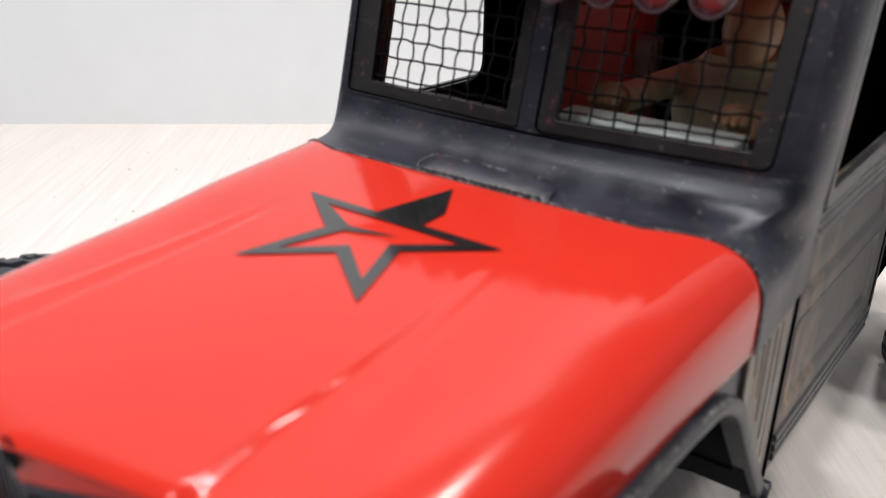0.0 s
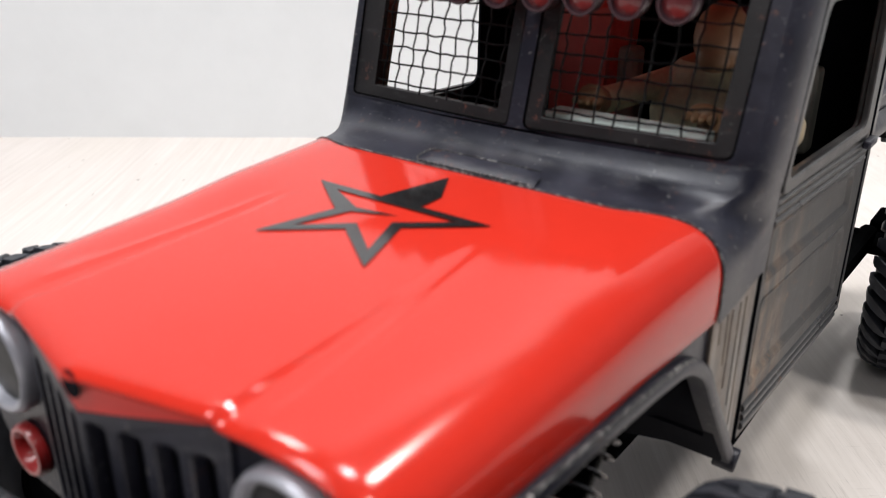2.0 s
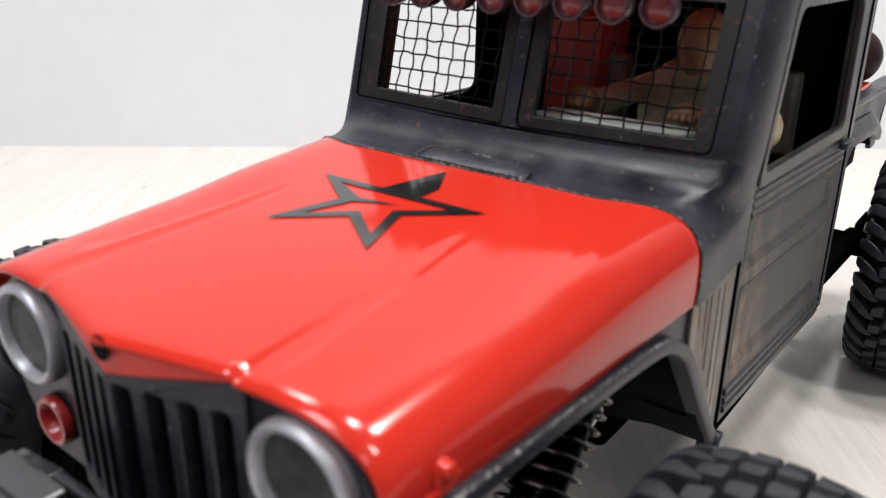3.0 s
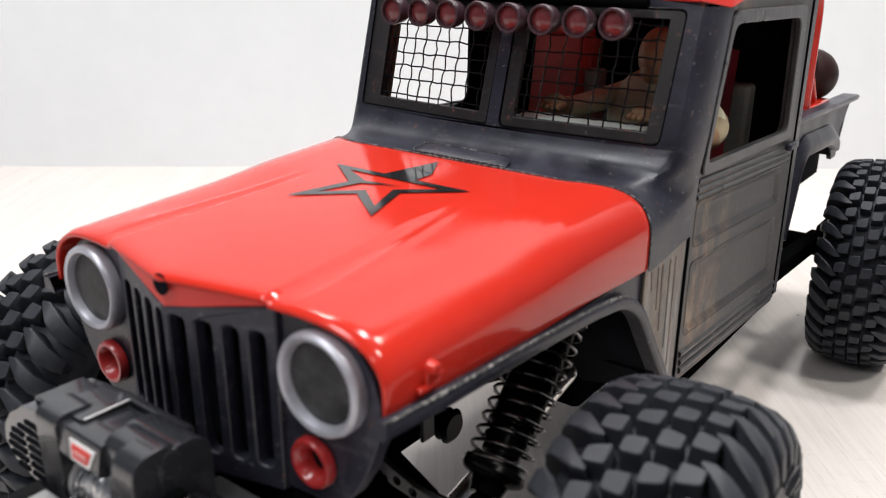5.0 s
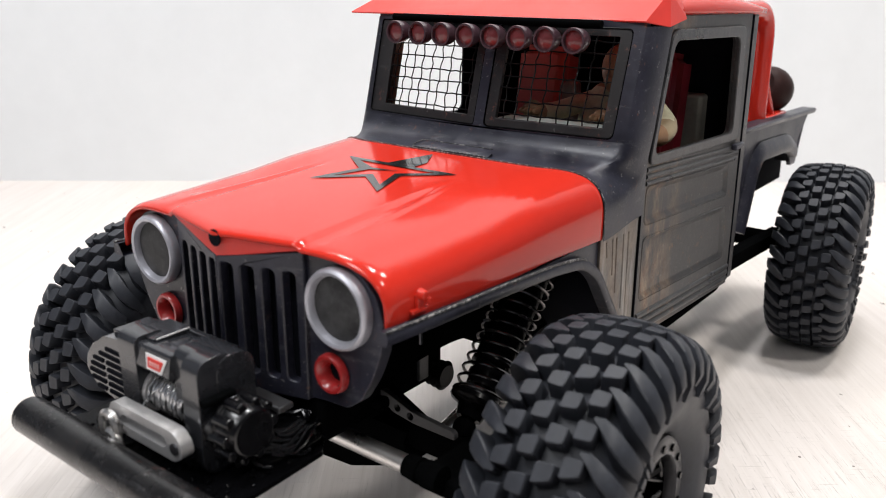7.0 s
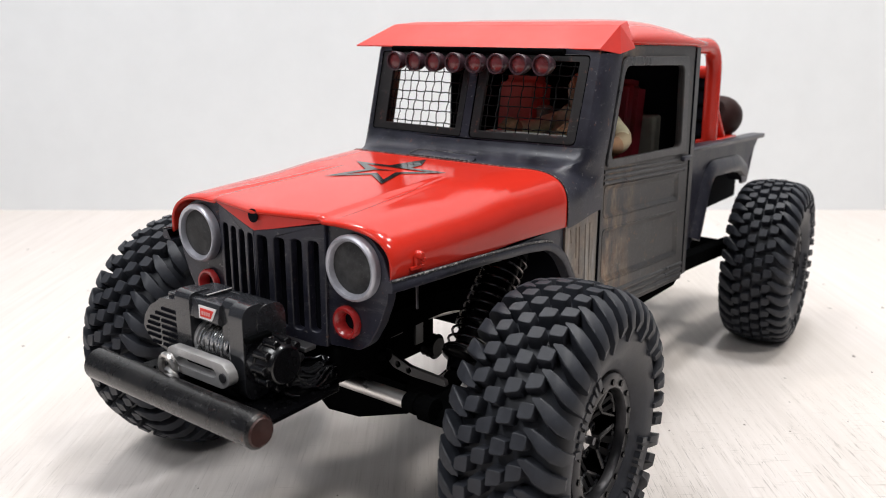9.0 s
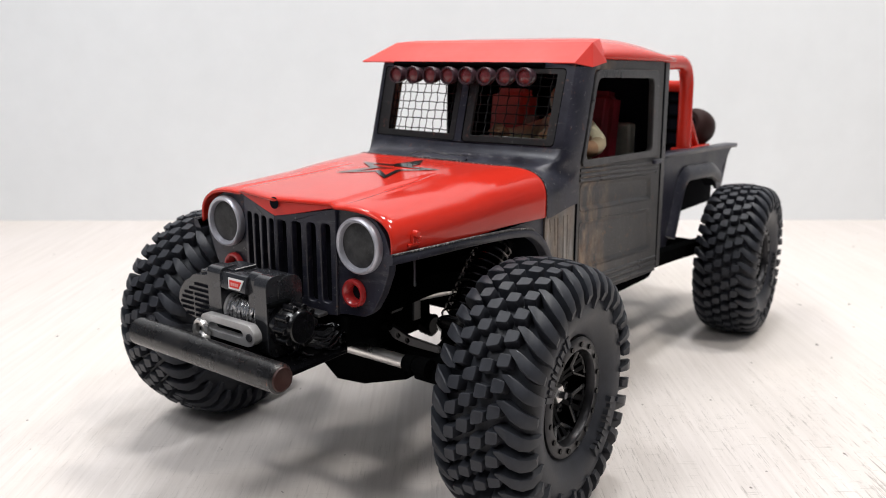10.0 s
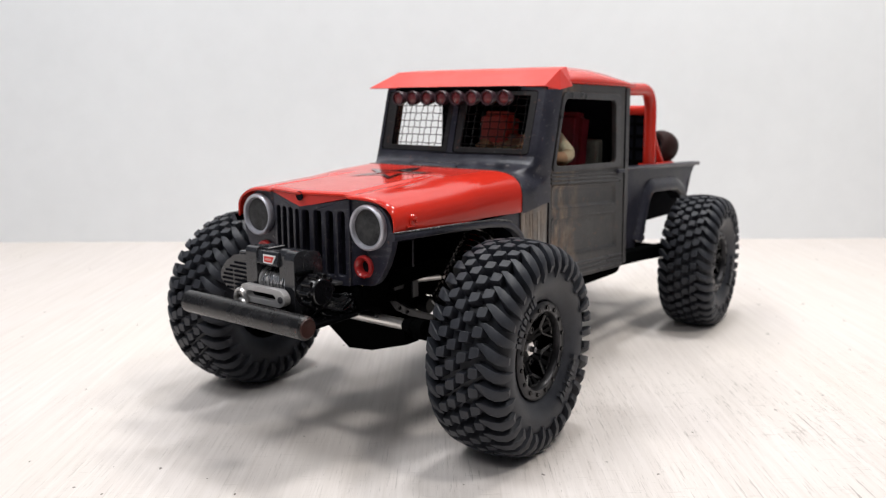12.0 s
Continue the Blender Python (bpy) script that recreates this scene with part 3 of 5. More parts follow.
def build_fenders():
    for sx in (1, -1):
        # the lip below the hood, running back and down round the wheel arch
        path = [(0.0695, -0.0560, 0.1306), (0.0708, -0.040, 0.1303), (0.0718, 0.0, 0.1292), (0.0726, 0.035, 0.1275), (0.0730, 0.056, 0.1250), (0.0732, 0.0690, 0.1170), (0.0735, 0.0770, 0.1050), (0.0740, 0.0860, 0.0920), (0.0744, 0.0960, 0.0780), (0.0744, 0.1030, 0.0690)]
        path = round_path(path, 0.006, 3)
        bm = bmesh.new()
        rows = []
        for i, p in enumerate(path):
            a, b = path[max(0, i - 1)], path[min(len(path) - 1, i + 1)]
            d = (b - a).normalized()
            nrm = Vector((0, -d.z, d.y))
            out = [(-0.0012, 0.0024), (0.0012, 0.0022), (0.0019, 0.0012), (0.0019, -0.0012), (0.0012, -0.0022), (-0.0040, -0.0022)]
            rows.append([Vector((sx * (p.x + u), p.y + nrm.y * v, p.z + nrm.z * v)) for u, v in out])
        loft(bm, rows)
        for row in (rows[0], rows[-1]):
            bm.faces.new([bm.verts.new(p) for p in row])
        lip = part("fender_lip", bm, BODY, truck, "worn black fender edge over the front wheel", 0.0003)
        edge = [Vector((sx * (p.x + 0.0014), p.y, p.z + 0.0025)) for p in path if p.y < 0.0600]
        part("worn_edge", tube(bmesh.new(), edge, 0.0006, 6), CHIPPED, lip)
        # the fender's side between hood and lip
        bm = plate(bmesh.new(), [(0.020, 0.1296), (0.0700, 0.1320), (0.0706, 0.1190), (0.0690, 0.1160), (0.0640, 0.1215), (0.0560, 0.1248), (0.0350, 0.1270)], [], lambda u, v: Vector((sx * lerp(0.0712, 0.0728, u / 0.07), u, v)), Vector((-sx * 0.0016, 0, 0)))
        part("fender_side", bm, BODY, truck, "", 0.0003)
        # inner wing: the dark sheet inside the wheel arch
        bm = bmesh.new()
        loft(bm, [[Vector((sx * x, y, z)) for x, y, z in row] for row in (
            [(0.0725, 0.064, 0.1230), (0.0728, 0.0770, 0.1040), (0.0735, 0.0990, 0.0710)],
            [(0.0560, 0.064, 0.1230), (0.0560, 0.0770, 0.1040), (0.0560, 0.0990, 0.0710)],
            [(0.0400, 0.060, 0.1180), (0.0400, 0.0740, 0.1000), (0.0400, 0.0970, 0.0690)])])
        ob = part("inner_wing", bm, VOID, truck)
        sol = ob.modifiers.new("sheet", "SOLIDIFY")
        sol.thickness = 0.0012


build_fenders()

# the windshield leans back: y as a function of the height
WS_BASE, WS_LEAN, WS_HALF = 0.0835, 0.27, 0.0718


def ws_y(z, x=0.0):
    return WS_BASE + WS_LEAN * (z - 0.1665) + 0.0050 * (x / 0.066) ** 2


def along(pts, count):
    """The polyline pts cut into count equal steps."""
    run = [0.0]
    for a, b in zip(pts, pts[1:]):
        run.append(run[-1] + (b - a).length)
    out, k = [], 0
    for i in range(count + 1):
        d = run[-1] * i / count
        while k < len(pts) - 2 and run[k + 1] < d:
            k += 1
        out.append(pts[k].lerp(pts[k + 1], (d - run[k]) / max(1e-9, run[k + 1] - run[k])))
    return out


def pillar_point(s, z):
    """The pillar's outside at the height z: s from 0 at the windshield to 1 at the door."""
    a = Vector((WS_HALF, ws_y(z, WS_HALF), z))
    b = Vector((lerp(0.0762, 0.0768, ease((z - 0.1590) / 0.010)), max(0.1036, lerp(0.1035, 0.1172, (z - 0.158) / 0.054)), z))
    c = Vector((b.x, a.y + 0.002, z))
    return a * (1 - s) ** 2 + c * 2 * s * (1 - s) + b * s * s


def pillar_foot(s):
    return lerp(0.1672, 0.1590, s * s)


def build_cowl():
    bm = bmesh.new()
    # from the hood's rear edge, out from the middle and down the side ...
    start = [Vector((x * 1.006, lerp(0.0600, 0.0700, ease((x - 0.045) / 0.028)), z - 0.0004)) for x, z in hood_profile(1.0)]
    # ... to the windshield's foot, round below the pillar and down the door's front edge
    foot = [Vector((WS_HALF * k / 20, ws_y(0.1672, WS_HALF * k / 20) - 0.0001, 0.1672)) for k in range(21)]
    foot += [pillar_point(u, pillar_foot(u)) + Vector((0.0001, -0.0001 * (1 - u), 0)) for u in [k / 14 for k in range(1, 15)]]
    p2 = foot[-1]
    foot += [p2.lerp(Vector((0.0757, 0.1035, 0.1345)), k / 16) for k in range(1, 17)]
    n, m = 44, 16
    a, b = along(start, n), along(foot, n)
    half = []
    for i in range(n + 1):
        d = (b[i] - a[i]).length
        low = ease((0.1660 - b[i].z) / 0.024)
        up = Vector((0, 0.30, 0.954)).lerp(Vector((0.0, 1.0, 0.0)), low)
        lead = Vector((0, 1.0, 0.05)).lerp(Vector((0.02, 1.0, 0.0)), low)
        q0, q1 = a[i] + lead * d * 0.34, b[i] - up * d * 0.42
        half.append([a[i] * (1 - t) ** 3 + q0 * 3 * t * (1 - t) ** 2 + q1 * 3 * t * t * (1 - t) + b[i] * t ** 3 for t in [k / m for k in range(m + 1)]])
    mirror = [[Vector((-p.x, p.y, p.z)) for p in line] for line in half[:0:-1]]
    loft(bm, mirror + half)
    ob = part("cowl", bm, BODY, truck, "curved weathered black cowl below the windshield")
    sol = ob.modifiers.new("sheet", "SOLIDIFY")
    sol.thickness, sol.use_rim = 0.0014, False
    rim = [Vector((sgn * x * 1.004, lerp(0.0606, 0.0706, ease((x - 0.045) / 0.028)), z + 0.0001)) for sgn, half_line in ((-1, hood_profile(1.0)[:0:-1]), (1, hood_profile(1.0))) for x, z in half_line]
    part("hood_seam", tube(bmesh.new(), rim, 0.00022, 6), CHIPPED, ob)
    # vent flap in the middle
    bm = bmesh.new()
    rows = []
    for w, y, z in ((0.0212, 0.0611, 0.1584), (0.0211, 0.0612, 0.1596), (0.0206, 0.0617, 0.1600), (0.0196, 0.0680, 0.1617), (0.0188, 0.0690, 0.1616), (0.0182, 0.0700, 0.1595)):
        rows.append([Vector((0.0020 + w * k / 8, y, z - (0.0, 0.0004, 0.0013)[max(0, abs(k) - 6)])) for k in range(-8, 9)])
    loft(bm, rows)
    vent = part("cowl_vent", bm, BODY, ob, "raised vent flap with chipped edges", 0.0)
    rim = round_path([(0.0228, 0.0614, 0.1598), (-0.0186, 0.0614, 0.1598), (-0.0172, 0.0684, 0.1618), (0.0214, 0.0684, 0.1618)], 0.003, 4)
    part("worn_edge", tube(bmesh.new(), rim, 0.00028, 6), CHIPPED, vent)
    # side panel between hood and door
    for sx in (1, -1):
        bm = bmesh.new()
        out = [(0.0700, 0.1345), (0.0700, 0.1190), (0.0775, 0.1070), (0.0860, 0.0940), (0.0960, 0.0800), (0.1032, 0.0720), (0.1032, 0.1340)]
        plate(bm, out, [], lambda u, v: Vector((sx * (side_x(u) + 0.0004), u, v)), Vector((-sx * 0.0014, 0, 0)))
        p = part("cowl_side_panel", bm, STREAKED, truck, "worn bare metal panel ahead of the door", 0.0003)
        for k in range(5):
            y = 0.0750 + 0.0049 * k + 0.0008 * math.sin(k * 2.3)
            part("flute", rod(bmesh.new(), (sx * (side_x(y) + 0.0001), y, 0.1290), (sx * (side_x(y) + 0.0001), y + 0.0012, max(0.0860, 0.1240 - 0.0090 * k) - 0.002), 0.00065, n=8), STREAKED, p)
        bm = rod(bmesh.new(), (sx * 0.0700, 0.1035, 0.0690), (sx * 0.0770, 0.1045, 0.0680), 0.0040, n=16)
        part("body_mount", bm, BODY, truck, "", 0.0006)


build_cowl()


def build_windshield():
    def place(u, v):
        return Vector((u, ws_y(v, u), v))
    bm = bmesh.new()
    nx = 40
    outer = [(-WS_HALF + 2 * WS_HALF * i / nx, 0.1660) for i in range(nx + 1)] + [(WS_HALF + 0.0002, 0.190), (WS_HALF + 0.0003, 0.2145)] + [(WS_HALF + 0.0003 - (2 * WS_HALF + 0.0006) * i / nx, 0.2150) for i in range(1, nx + 1)] + [(-WS_HALF - 0.0002, 0.190)]
    holes = []
    for sx in (1, -1):
        c, e = (0.0046, 0.0667) if sx > 0 else (0.0004, 0.0688)
        holes.append(rounded([(sx * c, 0.1679), (sx * e, 0.1679), (sx * (e + 0.0008), 0.2120), (sx * c, 0.2120)], 0.0028 if sx > 0 else 0.0016))
    plate(bm, outer, holes, place, Vector((0, 0.0035, 0)))
    frame_ob = part("windshield_frame", bm, BODY, truck, "weathered black split windshield frame", 0.0005)
    for sx in (1, -1):
        # the divider stands a little to the driver's side; the far pane's outer strip is the widest
        c, x0, x1, e, bend = (0.0046, 0.0104, 0.0612, 0.0667, 0.0028) if sx > 0 else (0.0004, 0.0050, 0.0584, 0.0688, 0.0016)
        bm = bmesh.new()
        plate(bm, rounded([(sx * (c + 0.0005), 0.1684), (sx * (e - 0.0005), 0.1684), (sx * (e + 0.0003), 0.2114), (sx * (c + 0.0005), 0.2114)], bend),
              [rounded([(sx * x0, 0.1720), (sx * x1, 0.1720), (sx * (x1 + 0.0007), 0.2085), (sx * x0, 0.2085)], 0.0006)],
              lambda u, v: place(u, v) + Vector((0, 0.0005, 0)), Vector((0, 0.0022, 0)))
        gf = part("mesh_frame", bm, FRAMEPAINT, frame_ob, "flat black frame holding the window mesh", 0.0003)
        ring = [place(u, v) + Vector((0, 0.0004, 0)) for u, v in rounded([(sx * (c + 0.0002), 0.1681), (sx * (e - 0.0002), 0.1681), (sx * (e + 0.0006), 0.2118), (sx * (c + 0.0002), 0.2118)], bend + 0.0003)]
        part("window_seal", tube(bmesh.new(), ring, 0.0004, 8, True), BLACK_GLOSS, frame_ob)
        rnd = random.Random(4 + sx)
        x0, x1, z0, z1 = x0 - 0.0004, x1 + 0.0004, 0.1716, 0.2090

        def wob(a):
            return 0.00045 * rnd.uniform(-1, 1) * a
        nv, nh = (8 if sx > 0 else 9), 7
        for k in range(nv):
            x = lerp(x0, x1, (k + 0.5) / nv)
            pts = []
            off = wob(1.2)
            for j in range(17):
                z = lerp(z0, z1, j / 16)
                pts.append(Vector((sx * (x + off + wob(0.7)), ws_y(z, x) + 0.0018 + 0.0004 * (-1) ** (j // 2 + k), z)))
            part("mesh_wire", tube(bmesh.new(), pts, 0.00031, 6), WIRE, gf)
        for k in range(nh):
            z = lerp(z0, z1, (k + 0.5) / nh)
            pts = []
            off = wob(1.2)
            for j in range(19):
                x = lerp(x0, x1, j / 18)
                pts.append(Vector((sx * x, ws_y(z, x) + 0.0018 - 0.0004 * (-1) ** (j // 2 + k), z + off + wob(0.7))))
            part("mesh_wire", tube(bmesh.new(), pts, 0.00031, 6), WIRE, gf)
    # pillars between the windshield and the doors
    for sx in (1, -1):
        bm = bmesh.new()
        rows = []
        for i in range(9):
            row = []
            for k in range(13):
                q = pillar_point(k / 12, lerp(pillar_foot(k / 12) - 0.0008, 0.2128, i / 8))
                row.append(Vector((sx * q.x, q.y, q.z)))
            rows.append(row)
        loft(bm, rows)
        ob = part("pillar", bm, BODY, truck, "rounded weathered black windshield pillar")
        sol = ob.modifiers.new("sheet", "SOLIDIFY")
        sol.thickness, sol.use_rim = 0.0020, False


build_windshield()


def build_light_bar():
    bm = rod(bmesh.new(), (-0.0560, 0.0945, 0.2135), (0.0560, 0.0945, 0.2135), 0.0016, n=12)
    bar = part("light_bar", bm, BLACK, truck, "black bar of eight small round red lamps")
    for i in range(8):
        c = Vector((-0.048 + 0.01371 * i, 0.0910, 0.2070))
        m = Matrix.Translation(c) @ Matrix.Rotation(radians(-90), 4, "Z")
        bm = bmesh.new()
        lathe(bm, [(-0.003, 0.0001), (-0.0030, 0.0036), (0.0, 0.0048), (0.0050, 0.0054), (0.0058, 0.0052), (0.0058, 0.0044), (0.0040, 0.0042)], 28, m)
        pod = part("lamp_pod", bm, SMOKE, bar)
        bm = bmesh.new()
        lathe(bm, [(0.0052 - 0.0010 * (r / 0.0043) ** 2, r) for r in (0.0001, 0.0015, 0.003, 0.0043)], 24, m)
        part("lens", bm, LAMPRED, pod, "dark red lamp lens")


build_light_bar()


def build_doors():
    for sx in (1, -1):
        def place(u, v):
            return Vector((sx * (side_x(u) + 0.0008), u, v))
        outline = [(0.1048, 0.0745), (0.1042, 0.1340), (0.1040, 0.1580), (0.1180, 0.2168), (0.2165, 0.2152), (0.2180, 0.1480), (0.2200, 0.0700)]
        win = rounded([(0.1100, 0.1585), (0.1225, 0.2070), (0.2000, 0.2050), (0.2025, 0.1560)], 0.005)
        panels = [rounded(q, 0.003) for q in ([(0.1075, 0.1285), (0.1075, 0.1460), (0.2040, 0.1405), (0.2060, 0.1232)], [(0.1080, 0.0930), (0.1078, 0.1228), (0.2060, 0.1175), (0.2095, 0.0880)])]
        bm = plate(bmesh.new(), outline, [win, *panels], place, Vector((-sx * 0.0030, 0, 0)))
        door = part("door", bm, DOORMAT, truck, "worn grey-black door with rust patches and an open window", 0.0005)
        # window frame, raised
        big = rounded([(0.1062, 0.1552), (0.1200, 0.2110), (0.2065, 0.2095), (0.2100, 0.1520)], 0.006)
        bm = plate(bmesh.new(), big, [rounded([(0.1107, 0.1592), (0.1232, 0.2063), (0.1993, 0.2043), (0.2018, 0.1567)], 0.005)], lambda u, v: place(u, v) + Vector((sx * 0.0014, 0, 0)), Vector((-sx * 0.0026, 0, 0)))
        part("window_frame", bm, PILLARMAT, door, "", 0.0005)

        def rib(name, y0, z0, y1, z1, r, mat=PILLARMAT):
            bm = rod(bmesh.new(), place(y0, z0), place(y1, z1), r, n=10)
            bmesh.ops.scale(bm, vec=(0.85, 1, 1), space=Matrix.Translation(-place(y0, z0)), verts=bm.verts)
            part(name, bm, mat, door)
        for k in range(3):
            dz = 0.0030 * k
            rib("rib", 0.1065, 0.1535 - dz, 0.2150, 0.1475 - dz, 0.0011)
        for k in range(3):
            dz = 0.0036 * k
            rib("rib", 0.1065 + 0.0005 * k, 0.0860 - dz, 0.2185, 0.0805 - dz, 0.0013)
        # two pressed panels, their middles pushed back in, with a soft edge
        for ring in panels:
            mid = Vector((sum(u for u, v in ring) / len(ring), sum(v for u, v in ring) / len(ring)))
            bm = bmesh.new()
            rows = []
            for inset, depth in ((-0.0004, -0.0004), (0.0004, 0.0002), (0.0012, 0.0000), (0.0024, -0.0011), (0.0034, -0.0013)):
                row = []
                for u, v in ring:
                    d = mid - Vector((u, v))
                    row.append(place(u + inset * (1 if d.x > 0 else -1) * min(1, abs(d.x) / 0.004), v + inset * (1 if d.y > 0 else -1) * min(1, abs(d.y) / 0.004)) + Vector((sx * depth, 0, 0)))
                rows.append([bm.verts.new(q) for q in row])
            for q, w in zip(rows, rows[1:]):
                for k in range(len(q)):
                    bm.faces.new((q[k], q[(k + 1) % len(q)], w[(k + 1) % len(q)], w[k]))
            bm.faces.new(rows[-1])
            part("door_panel", bm, DOORMAT, door)
        bm = box(bmesh.new(), place(0.2090, 0.1490) + Vector((sx * 0.0022, 0, 0)), (0.0030, 0.0120, 0.0030))
        part("door_handle", bm, BODY, door, "", 0.0008)
        # shut lines before and behind the door
        for ya, yb in ((0.1040, 0.1040), (0.2182, 0.2205)):
            part("door_seam", rod(bmesh.new(), place(ya, 0.1580 if ya < 0.2 else 0.2140), place(yb, 0.0740), 0.00045, n=8), VOID, door)
        # pillar behind the door
        bm = plate(bmesh.new(), [(0.2185, 0.2145), (0.2260, 0.2140), (0.2275, 0.0720), (0.2215, 0.0720)], [], place, Vector((-sx * 0.0040, 0, 0)))
        part("rear_pillar", bm, PILLARMAT, truck, "", 0.0008)


build_doors()


def build_roof():
    # a low dome with a rim
    bm = bmesh.new()
    rows = []
    for i in range(17):
        s = i / 16
        y = lerp(0.1150, 0.2290, s)
        rim = lerp(0.2170, 0.2145, s)
        half = lerp(0.0745, 0.0785, s)
        lift = 0.0120 * (math.sin(math.pi * (0.06 + 0.88 * s)) ** 0.62) if s < 1 else 0.0
        row = []
        for k in range(25):
            u = -1 + 2 * k / 24
            row.append(Vector((half * u, y, rim + max(0, lift) * (1 - abs(u) ** 7))))
        rows.append(row)
    loft(bm, rows)
    ob = part("roof", bm, RED, truck, "red domed cab roof")
    sol = ob.modifiers.new("sheet", "SOLIDIFY")
    sol.thickness, sol.offset = 0.0022, 1
    # sun visor: a folded sheet with cut corners, its two ends bent differently
    bm = bmesh.new()
    v = [bm.verts.new(p) for p in ((-0.0740, 0.1170, 0.2270), (0.0745, 0.1170, 0.2265), (-0.0900, 0.1000, 0.2150), (0.0725, 0.1000, 0.2150), (-0.0790, 0.1300, 0.2150), (0.0772, 0.1300, 0.2150))]
    bend, r0, r1 = bm.verts.new((0.0782, 0.1115, 0.2126)), bm.verts.new((-0.070, 0.134, 0.2285)), bm.verts.new((0.070, 0.134, 0.2285))
    for f in ((v[2], v[3], v[1], v[0]), (v[3], bend, v[1]), (bend, v[5], v[1]), (v[2], v[0], v[4]), (v[0], v[1], r1, r0), (v[1], v[5], r1), (v[0], r0, v[4])):
        bm.faces.new(f)
    ob = part("sun_visor", bm, RED_SATIN, truck, "red folded sheet sun visor over the windshield", smooth=False)
    sol = ob.modifiers.new("sheet", "SOLIDIFY")
    sol.thickness = 0.0008


build_roof()


def build_cab_inside():
    back = plate(bmesh.new(), [(-0.075, 0.074), (0.075, 0.074), (0.0755, 0.213), (-0.0755, 0.213)], [], lambda u, v: Vector((u, 0.2230, v)), Vector((0, 0.003, 0)))
    part("cab_back", back, VOID, truck, "black cab back wall", 0.0)
    part("cab_floor", box(bmesh.new(), (0, 0.155, 0.0860), (0.142, 0.130, 0.002)), VOID, truck)
    part("firewall", box(bmesh.new(), (0, 0.0890, 0.1230), (0.140, 0.002, 0.078)), VOID, truck)
    for x, mat in ((0.036, DARKRED), (-0.030, SEATRED)):
        bm = box(bmesh.new(), (x, 0.194, 0.1600), (0.032, 0.020, 0.070), Matrix.Rotation(radians(-8), 3, "X"))
        bmesh.ops.bevel(bm, geom=bm.edges[:], offset=0.005, segments=3, affect="EDGES")
        seat = part("seat_back", bm, mat, truck, "dark red padded seat")
        bm = box(bmesh.new(), (x, 0.166, 0.1200), (0.032, 0.040, 0.014))
        bmesh.ops.bevel(bm, geom=bm.edges[:], offset=0.004, segments=3, affect="EDGES")
        part("cushion", bm, mat, seat)
    bm = box(bmesh.new(), (0.0460, 0.2160, 0.1560), (0.020, 0.010, 0.034))
    part("seat_side", bm, SEATGREY, truck, "beige seat side panel", 0.002)
    bm = box(bmesh.new(), (-0.0118, 0.1925, 0.1480), (0.0088, 0.009, 0.058))
    part("seat_side", bm, SEATGREY, truck, "grey seat side panel", 0.002)
    lining = rounded([(0.1715, 0.1590), (0.1725, 0.2140), (0.2225, 0.2140), (0.2225, 0.1480), (0.1580, 0.1480), (0.1580, 0.1560)], 0.005, 6)
    part("cab_side_lining", plate(bmesh.new(), lining, [], lambda u, v: Vector((-0.0728, u, v)), Vector((0.0012, 0, 0))), VOID, truck, "black lining behind the passenger window")
    # dashboard with a pale top
    bm = box(bmesh.new(), (0.0280, 0.1050, 0.1650), (0.052, 0.012, 0.0100))
    part("dashboard", bm, PALEGREEN, truck, "pale green dashboard", 0.001)


build_cab_inside()


BED_X = 0.0565      # the bed is narrower than the cab


